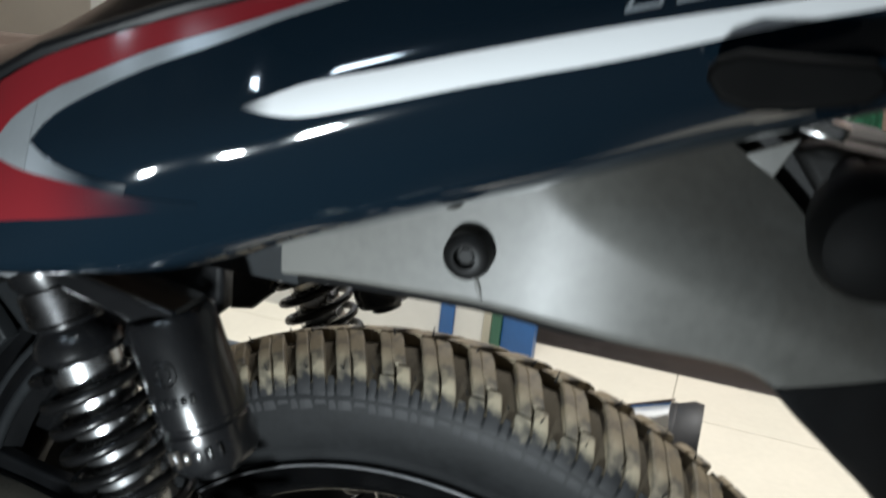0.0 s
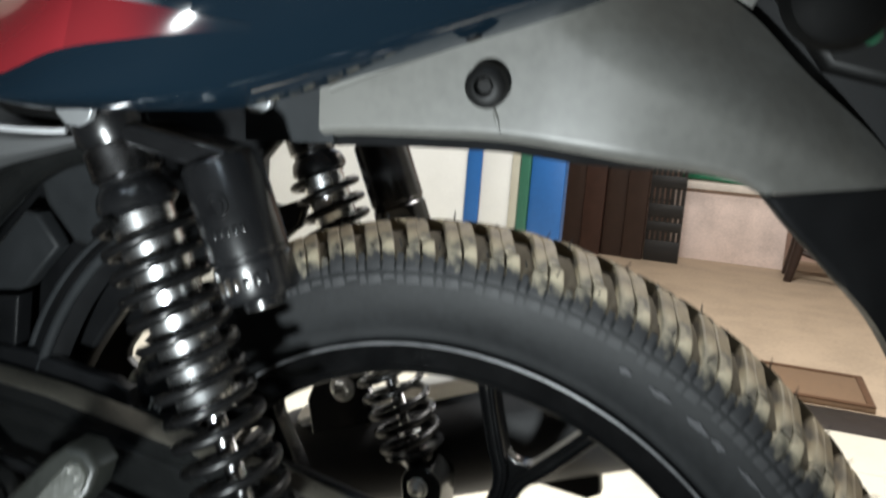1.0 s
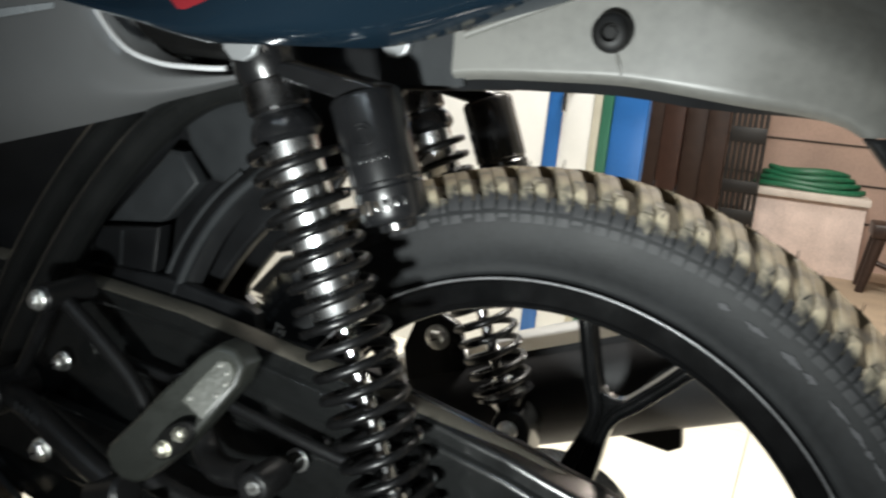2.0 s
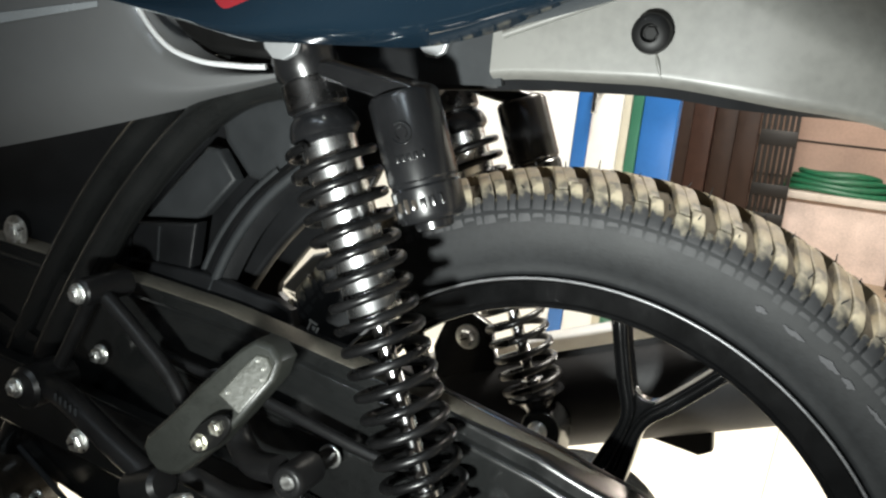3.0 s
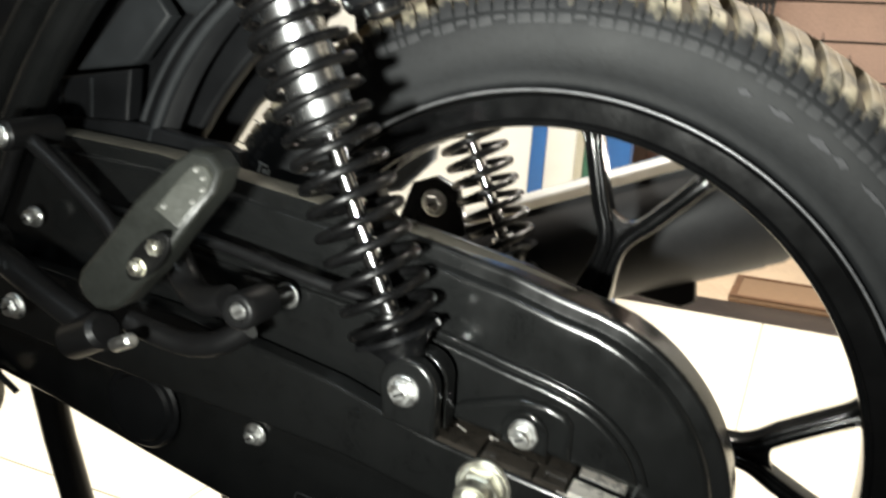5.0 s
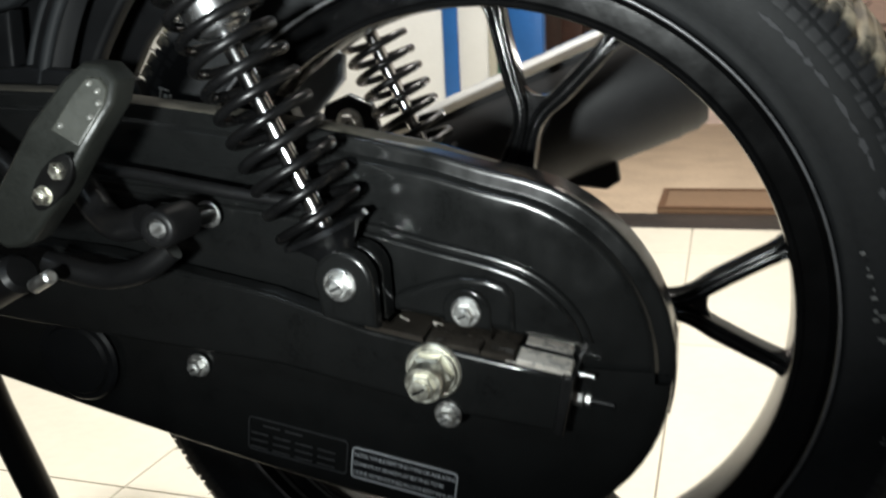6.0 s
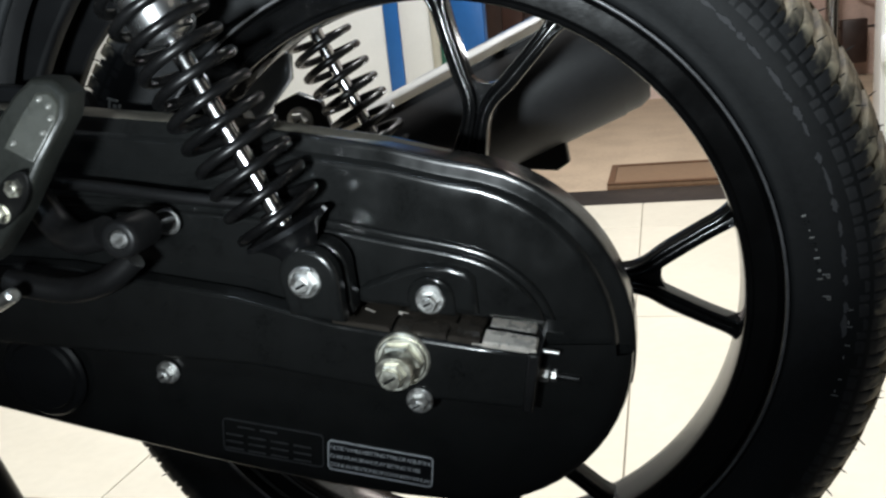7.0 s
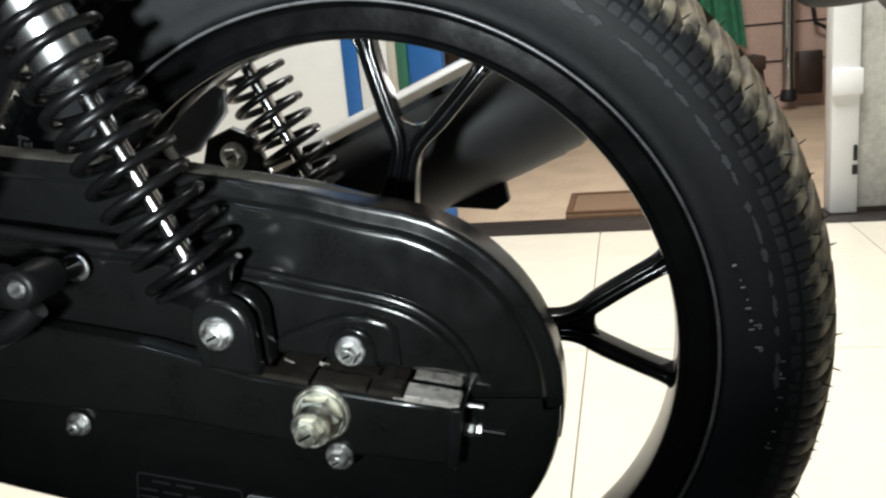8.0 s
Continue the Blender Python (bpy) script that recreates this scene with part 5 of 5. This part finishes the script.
part("reflector", turned(bmesh.new(), (0.198, -0.118, 0.728), (0.2, -0.121, 0.728), [(0, 0.007), (0.002, 0.007), (0.003, 0.005)], 16), PLAIN_GREEN, ind)
part("tail_lamp", slab(bmesh.new(), [(0.157, 0.752), (0.170, 0.7565), (0.20, 0.7535), (0.24, 0.742), (0.24, 0.70), (0.19, 0.71)], -0.05, 0.05, 0.006), BUFFER, bike, "dark tail lamp housing", 40)
part("number_bracket", slab(bmesh.new(), [(0.157, 0.763), (0.163, 0.769), (0.177, 0.766), (0.175, 0.760)], -0.066, -0.052, 0.001), STEEL, bike, "shiny bracket")
# seat
bm = bmesh.new()


def seat_top(u, v):
    x = -0.45 + 0.75 * u
    base = through_points(COWL_TOP, max(-0.28, x)) if x > -0.28 else 0.70
    a = math.pi * v
    return (x, -0.105 * math.cos(a) * (1 - 0.12 * u), base + 0.004 + (0.055 + 0.02 * math.sin(3 * x)) * math.sin(a) ** 0.6)


grid_surface(bm, seat_top, 40, 20, 0.004)
part("seat", bm, SEAT, bike, "tan brown padded seat", 70)
bm = bmesh.new()
tube(bm, [Vector(cowl(x, 1.0)) + Vector((0, 0.002, 0.003)) for x in (-0.27, -0.22, -0.18, -0.14, -0.1, -0.05, 0.0, 0.05)], 0.0035, 8)
part("seat_piping", bm, BLACK_PLASTIC, bike, "black edge trim under the seat")

# front side cover with chrome trim
SC_LOW = [(-0.75, 0.50), (-0.45, 0.574), (-0.328, 0.607), (-0.227, 0.638), (-0.19, 0.650)]
SC_TOP = [(-0.75, 0.80), (-0.45, 0.775), (-0.34, 0.745), (-0.306, 0.695), (-0.276, 0.665), (-0.247, 0.655), (-0.19, 0.6545)]


def side_cover(u, v):
    x = -0.75 + 0.56 * u
    z0, z1 = through_points(SC_LOW, x), through_points(SC_TOP, x)
    y = -0.146 + 0.022 * max(0.0, (0.30 - v) / 0.30) ** 2 + 0.10 * max(0.0, v - 0.55) ** 2 + 0.030 * u ** 3
    return (x, y, z0 + (z1 - z0) * v)


sc = part("side_cover", grid_surface(bmesh.new(), side_cover, 50, 24), GREY_GLOSS, bike, "satin grey side cover with a chrome edge", 60)
bm = bmesh.new()
line = spline([(-0.325, -0.134, 0.735), (-0.304, -0.1385, 0.694), (-0.276, -0.140, 0.6655), (-0.247, -0.1385, 0.6555), (-0.215, -0.134, 0.6545), (-0.198, -0.130, 0.6555)], 8)
tube(bm, line, 0.0020, 8)
part("chrome_trim", bm, TRIM, sc, "thin chrome edge trim", 80)
bm = bmesh.new()
slab(bm, [(-0.318, 0.735), (-0.299, 0.695), (-0.272, 0.670), (-0.245, 0.660), (-0.20, 0.6595), (-0.185, 0.68), (-0.2, 0.71), (-0.26, 0.74)], -0.1255, -0.10, 0.006, 4)
part("dark_infill", bm, BUFFER, sc, "black infill panel inside the chrome edge", 40)
# silver strip painted on for the highlight along the cover
part("cover_highlight", grid_surface(bmesh.new(), lambda u, v: (-0.50 + 0.16 * u, side_cover((0.25 + 0.16 * u) / 0.56, 0.42)[1] - 0.0012, 0.654 + 0.030 * u + 0.010 * v * (1 - 0.6 * u)), 20, 3, 0.0006), SILVER, sc, "silver strip for the highlight on the cover")
for cx, cz, w, cy in ((-0.1690, 0.6695, 0.0135, -0.155), (-0.104, 0.678, 0.011, -0.085)):
    bm = bmesh.new()
    slab(bm, [(cx - w, cz + 0.004), (cx + w, cz + 0.005), (cx + w * 0.75, cz - 0.004), (cx + w * 0.2, cz - 0.008), (cx - w * 0.4, cz - 0.0075), (cx - w * 0.85, cz - 0.002)], cy, cy + 0.004, 0.001)
    part("mounting_tab", bm, GUARD, sc, "pale metal mounting tab")

# ---- frame tubes and inner panels ahead of the wheel ----
TUBE_A = spline([(-0.19, -0.092, 0.650), (-0.235, -0.095, 0.640), (-0.275, -0.098, 0.615), (-0.325, -0.1, 0.565), (-0.375, -0.1, 0.50), (-0.43, -0.1, 0.41), (-0.50, -0.1, 0.28)], 6)
TUBE_B = [p + Vector((-0.034, 0.006, 0.010)) for p in TUBE_A[4:]]
fr = part("frame_tube", tube(bmesh.new(), TUBE_A, 0.0135, 16), BLACK_PAINT, bike, "glossy black frame tubes", 60)
part("second_tube", tube(bmesh.new(), TUBE_B, 0.0125, 16), BLACK_PAINT, fr, "", 60)
bm = bmesh.new()
grid_surface(bm, lambda u, v: (-0.78 + 0.40 * u, -0.088 + 0.02 * u, 0.30 + 0.33 * v), 8, 8)
inner = part("inner_panel", bm, BLACK_PLASTIC, bike, "dull black inner side panel")
bolt(inner, (-0.492, -0.088, 0.491), 0.010, 0.004, 0.0145, slot=False)
bm = bmesh.new()
slab(bm, [(-0.85, 0.26), (-0.85, 0.74), (-0.22, 0.74), (-0.045, 0.72), (-0.045, 0.655), (-0.125, 0.648), (-0.136, 0.635), (-0.137, 0.605)] + [(0.331 * math.cos(radians(d)), AXLE + 0.331 * math.sin(radians(d))) for d in range(116, 175, 4)] + [(-0.36, 0.30), (-0.37, 0.26)], -0.030, -0.018, 0.004)
part("inner_fender_plate", bm, BLACK_PLASTIC, bike, "dull black inner fender plate", 40)
bm = bmesh.new()
slab(bm, [(-0.318, 0.650), (-0.225, 0.650), (-0.228, 0.585), (-0.243, 0.560), (-0.276, 0.565), (-0.300, 0.590)], -0.049, -0.031, 0.008, 4)
part("air_box_cover", bm, GREY_DARK, bike, "blue-grey plastic air box cover", 40)
bm = bmesh.new()
slab(bm, [(-0.372, 0.520), (-0.337, 0.558), (-0.308, 0.587), (-0.296, 0.586), (-0.279, 0.564), (-0.310, 0.531), (-0.318, 0.527)], -0.058, -0.047, 0.003, 3)
part("side_plate", bm, GREY_DARK, bike, "dull grey plastic side plate", 40)
part("far_fender_plate", slab(bmesh.new(), [(-0.2900, 0.4430), (-0.3005, 0.4495), (-0.2987, 0.4582), (-0.2842, 0.4784), (-0.2718, 0.4948), (-0.2449, 0.5188), (-0.223, 0.5324), (-0.20, 0.58), (-0.30, 0.64), (-0.60, 0.60), (-0.60, 0.25), (-0.315, 0.25)], 0.030, 0.038, 0.002), BLACK_PLASTIC, bike, "black plastic far side of the mudguard", 40)
battery = part("battery_box", slab(bmesh.new(), [(-0.384, 0.515), (-0.314, 0.525), (-0.322, 0.470), (-0.384, 0.460)], -0.062, -0.049, 0.003), BLACK_PLASTIC, bike, "black plastic battery box", 40)
part("box_rib", tube(bmesh.new(), [(-0.352, -0.0625, 0.516), (-0.355, -0.0625, 0.470)], 0.0012, 6), GREY_DARK, battery, "", 60)
# moulded front of the rear mudguard: a bowed sheet with two raised ribs
GUARD_LINE = spline([(-0.222, -0.046, 0.592), (-0.262, -0.050, 0.556), (-0.292, -0.052, 0.515), (-0.312, -0.054, 0.468), (-0.325, -0.055, 0.42), (-0.330, -0.055, 0.36)], 6)


def splash(u, v):
    k = u * (len(GUARD_LINE) - 1)
    i0 = min(int(k), len(GUARD_LINE) - 2)
    p = GUARD_LINE[i0].lerp(GUARD_LINE[i0 + 1], k - i0)
    return (p.x - 0.006 + 0.050 * v - 0.020 * u * v, p.y - 0.010 * math.sin(math.pi * v), p.z + 0.010 * v)


splash_guard = part("mudguard_front", grid_surface(bmesh.new(), splash, 30, 10), BLACK_PLASTIC, bike, "black moulded plastic front of the mudguard", 60)
for v in (0.04, 0.62):
    part("guard_rib", tube(bmesh.new(), [Vector(splash(0.10 + 0.85 * k / 20, v)) + Vector((0, -0.001, 0)) for k in range(21)], 0.0030 if v < 0.5 else 0.0042, 8), GREY_DARK, splash_guard, "", 80)
bm = bmesh.new()
slab(bm, [(-0.42, 0.485), (-0.30, 0.487), (-0.2484, 0.4800), (-0.2278, 0.4790), (-0.215, 0.4740), (-0.205, 0.44), (-0.26, 0.30), (-0.44, 0.30)], -0.068, -0.0585, 0.003)
part("splash_plate", bm, BLACK_PLASTIC, bike, "black splash plate")
for dx, dz, w, h in ((0.0, 0.0045, 0.008, 0.0016), (-0.0035, 0.0, 0.0016, 0.0095), (0.0035, -0.001, 0.0016, 0.007), (0.001, -0.0045, 0.006, 0.0016), (0.0005, 0.0, 0.003, 0.003)):
    bm = bmesh.new()
    box(bm, (-0.1985 + dx, -0.0605, 0.4625 + dz - 0.3 * dx), (w, 0.0012, h), 0.0003, pose(0, 0, 0, 0, 20, 0))
    part("printed_mark", bm, SCUFF, splash_guard, "pale printed mark")
# ---- pillion foot rest bracket ----
rest = part("foot_rest_bracket", rod(bmesh.new(), (-0.333, -0.115, 0.484), (-0.333, -0.160, 0.484), 0.0105, 24), BLACK_STEEL, bike, "black cast foot rest bracket")
for line, r in (([(-0.333, -0.142, 0.484), (-0.300, -0.142, 0.462), (-0.262, -0.142, 0.432), (-0.238, -0.145, 0.402)], 0.0060),
                ([(-0.338, -0.142, 0.480), (-0.360, -0.142, 0.440), (-0.378, -0.145, 0.405)], 0.0055),
                ([(-0.378, -0.155, 0.402), (-0.340, -0.165, 0.404), (-0.290, -0.172, 0.388), (-0.245, -0.175, 0.372)], 0.0095)):
    part("bracket_arm", tube(bmesh.new(), spline(line, 6), r, 14), BLACK_STEEL, rest, "", 60)
part("boss", rod(bmesh.new(), (-0.380, -0.13, 0.402), (-0.380, -0.172, 0.402), 0.0165, 24, 0.003), BLACK_STEEL, rest)
bolt(rest, (-0.333, -0.1600, 0.484), 0.0062, 0.003, 0.0078, slot=False)
bolt(rest, (-0.386, -0.1720, 0.402), 0.0062, 0.003, 0.0078, slot=False)
bolt(rest, (-0.364, -0.112, 0.4165), 0.0060, 0.006, 0.008)
bolt(rest, (-0.345, -0.150, 0.362), 0.0075, 0.005, 0.0095)
for k in range(5):
    bm = bmesh.new()
    box(bm, (-0.337 + 0.005 * k, -0.1775, 0.4095 - 0.0016 * k), (0.002, 0.0016, 0.006), 0.0004)
    part("cast_mark", bm, GREY_DARK, rest)
hinge = part("hinge_pin", rod(bmesh.new(), (-0.262, -0.178, 0.362), (-0.228, -0.182, 0.378), 0.0125, 20, 0.003), BLACK_STEEL, rest)
bm = bmesh.new()
rod(bm, (-0.218, -0.186, 0.3705), (-0.199, -0.190, 0.3795), 0.0045, 12, 0.0015)
part("hinge_clip", bm, CHROME, rest, "bright hinge clip", 30)
# foot rest pad: rounded rubber block folded up, with two bolts in a slot
PAD0, PAD1 = Vector((-0.2075, -0.196, 0.4165)), Vector((-0.1365, -0.196, 0.4975))
pw = (PAD1 - PAD0).normalized()
pn = Vector((-pw.z, 0, pw.x))
PAD_LINE = [(-0.2255, 0.4030), (-0.2300, 0.4115), (-0.2285, 0.4190), (-0.208, 0.4400), (-0.184, 0.4670), (-0.166, 0.4895), (-0.158, 0.4960), (-0.147, 0.4940), (-0.1395, 0.4860), (-0.1405, 0.4745), (-0.152, 0.4535), (-0.173, 0.4265), (-0.1975, 0.4025), (-0.206, 0.3985), (-0.217, 0.3980)]


def lean(bm):
    """Leans the pad's outer end and its far edge back."""
    for v in bm.verts:
        d = (v.co.x + 0.168) * pw.x + (v.co.z - 0.462) * pw.z
        n = (v.co.x - PAD0.x) * pn.x + (v.co.z - PAD0.z) * pn.z
        v.co.y += 0.55 * max(0.0, d) + 0.3 * max(0.0, n - 0.012)
    return bm


pad = part("foot_rest_pad", lean(slab(bmesh.new(), PAD_LINE, -0.2000, -0.184, 0.0028, 3)), PEG_RUBBER, bike, "worn grey-green rubber foot rest pad", 40)
part("pad_inset", lean(slab(bmesh.new(), [(-0.1690, 0.4640), (-0.1600, 0.4805), (-0.1540, 0.4885), (-0.1475, 0.4880), (-0.1430, 0.4820), (-0.1440, 0.4740), (-0.1545, 0.4550)], -0.2012, -0.196, 0.0010, 2)), PEG_WORN, pad, "paler worn tread inset")
slot_line = [(-0.1757 + 0.0205 * math.cos(a) * 0.72 - 0.0085 * math.sin(a) * 0.69, 0.4360 + 0.0205 * math.cos(a) * 0.69 + 0.0085 * math.sin(a) * 0.72) for a in (2 * math.pi * k / 20 for k in range(20))]
part("pad_slot", lean(slab(bmesh.new(), slot_line, -0.2003, -0.197, 0.0006, 1)), BUFFER, pad)
for p in ((-0.1692, -0.1975, 0.4428), (-0.1822, -0.1985, 0.4292)):
    bolt(pad, p, 0.0050, 0.004, 0.0060, BRASSY, slot=False)
rnd = random.Random(4)
for sx, sz in ((-0.1520, 0.4855), (-0.1475, 0.4815), (-0.1465, 0.4755), (-0.1500, 0.4690), (-0.1640, 0.4660)):
    bm = bmesh.new()
    turned(bm, (sx, -0.2005, sz), (sx, -0.2026, sz), [(0, 0.0016), (0.0010, 0.0015), (0.0016, 0.0009), (0.0021, 0.0003)], 10)
    part("stud", lean(bm), PEG_SHINE, pad)
# second lever: forked arm with a ring and its bolt
lever = part("brake_lever_arm", turned(bmesh.new(), (-0.1388, -0.141, 0.4010), (-0.1365, -0.1735, 0.4030), [(0, 0.0095), (0.002, 0.0110), (0.029, 0.0115), (0.0315, 0.0105), (0.0325, 0.0090), (0.0325, 0.0062), (0.029, 0.0056)], 36), BLACK_STEEL, bike, "black forked lever arm with a ring end", 35)
part("pin_shaft", rod(bmesh.new(), (-0.1388, -0.142, 0.4005), (-0.1425, -0.1125, 0.3958), 0.0066, 16), WORN_STEEL, lever, "rubbed steel pin shaft")
part("ring_pin", rod(bmesh.new(), (-0.138, -0.160, 0.402), (-0.1375, -0.1720, 0.403), 0.0054, 20), CHROME, lever)
part("lever_arm", tube(bmesh.new(), spline([(-0.148, -0.165, 0.406), (-0.170, -0.160, 0.401), (-0.190, -0.150, 0.404), (-0.210, -0.142, 0.425), (-0.225, -0.135, 0.445)], 6), 0.0095, 14), BLACK_STEEL, lever, "", 60)
part("lever_arm", tube(bmesh.new(), spline([(-0.146, -0.15, 0.385), (-0.165, -0.155, 0.372), (-0.195, -0.155, 0.367), (-0.230, -0.16, 0.376)], 6), 0.0080, 14), BLACK_STEEL, lever, "", 60)
bolt(lever, (-0.1432, -0.1125, 0.3950), 0.0068, 0.006, 0.0088)
# long rod and cable over the chain case
part("brake_rod", tube(bmesh.new(), spline([(-0.30, -0.118, 0.436), (-0.20, -0.118, 0.424), (-0.11, -0.118, 0.409), (-0.06, -0.114, 0.402)], 6), 0.0040, 8), BLACK_STEEL, bike, "thin black brake rod", 60)
# side stand leg and engine parts low down
stand = part("stand_leg", tube(bmesh.new(), [(-0.41, -0.085, 0.32), (-0.388, -0.085, 0.22), (-0.365, -0.085, 0.14), (-0.33, -0.09, 0.0)], 0.0125, 14), BLACK_STEEL, bike, "black tubular stand leg", 60)
part("stand_foot", slab(bmesh.new(), [(-0.36, 0.0), (-0.29, 0.0), (-0.29, 0.012), (-0.36, 0.012)], -0.115, -0.065, 0.003), BLACK_STEEL, stand)
bm = bmesh.new()
turned(bm, (-0.50, -0.14, 0.25), (-0.50, -0.07, 0.25), [(0, 0.03), (0.008, 0.045), (0.06, 0.045), (0.07, 0.03)], 32)
part("engine_cover", bm, WORN_STEEL, bike, "dark engine casing end", 35)
bolt(bike, (-0.452, -0.125, 0.262), 0.006, 0.006, 0.0085)
bolt(bike, (-0.425, -0.125, 0.276), 0.005, 0.005, 0.007)
part("case_edge", tube(bmesh.new(), [(-0.465, -0.112, 0.306), (-0.40, -0.112, 0.268)], 0.0025, 8), GREY_DARK, bike)
# ---- floor tiles, laid last ----
TILE_SIZE = 0.60
for y0, y1 in ((-0.062, 0.147), (0.147, 0.747), (0.747, 1.347), (1.347, 1.600)):
    bm = bmesh.new()
    box(bm, (TILE_SIZE / 2, (y1 - y0) / 2, -0.006), (TILE_SIZE - 0.002, y1 - y0 - 0.002, 0.012), 0.0008)
    bmesh.ops.recalc_face_normals(bm, faces=bm.faces)
    me = bpy.data.meshes.new("tile")
    bm.to_mesh(me)
    bm.free()
    me.materials.append(TILE)
    for i in range(-4, 6):
        x0 = -0.495 + TILE_SIZE * i
        if x0 < -3.0 or x0 + TILE_SIZE > 3.0:
            continue
        ob = new("tile", me)
        ob.parent = floor
        ob.location = (x0, y0, 0.0)
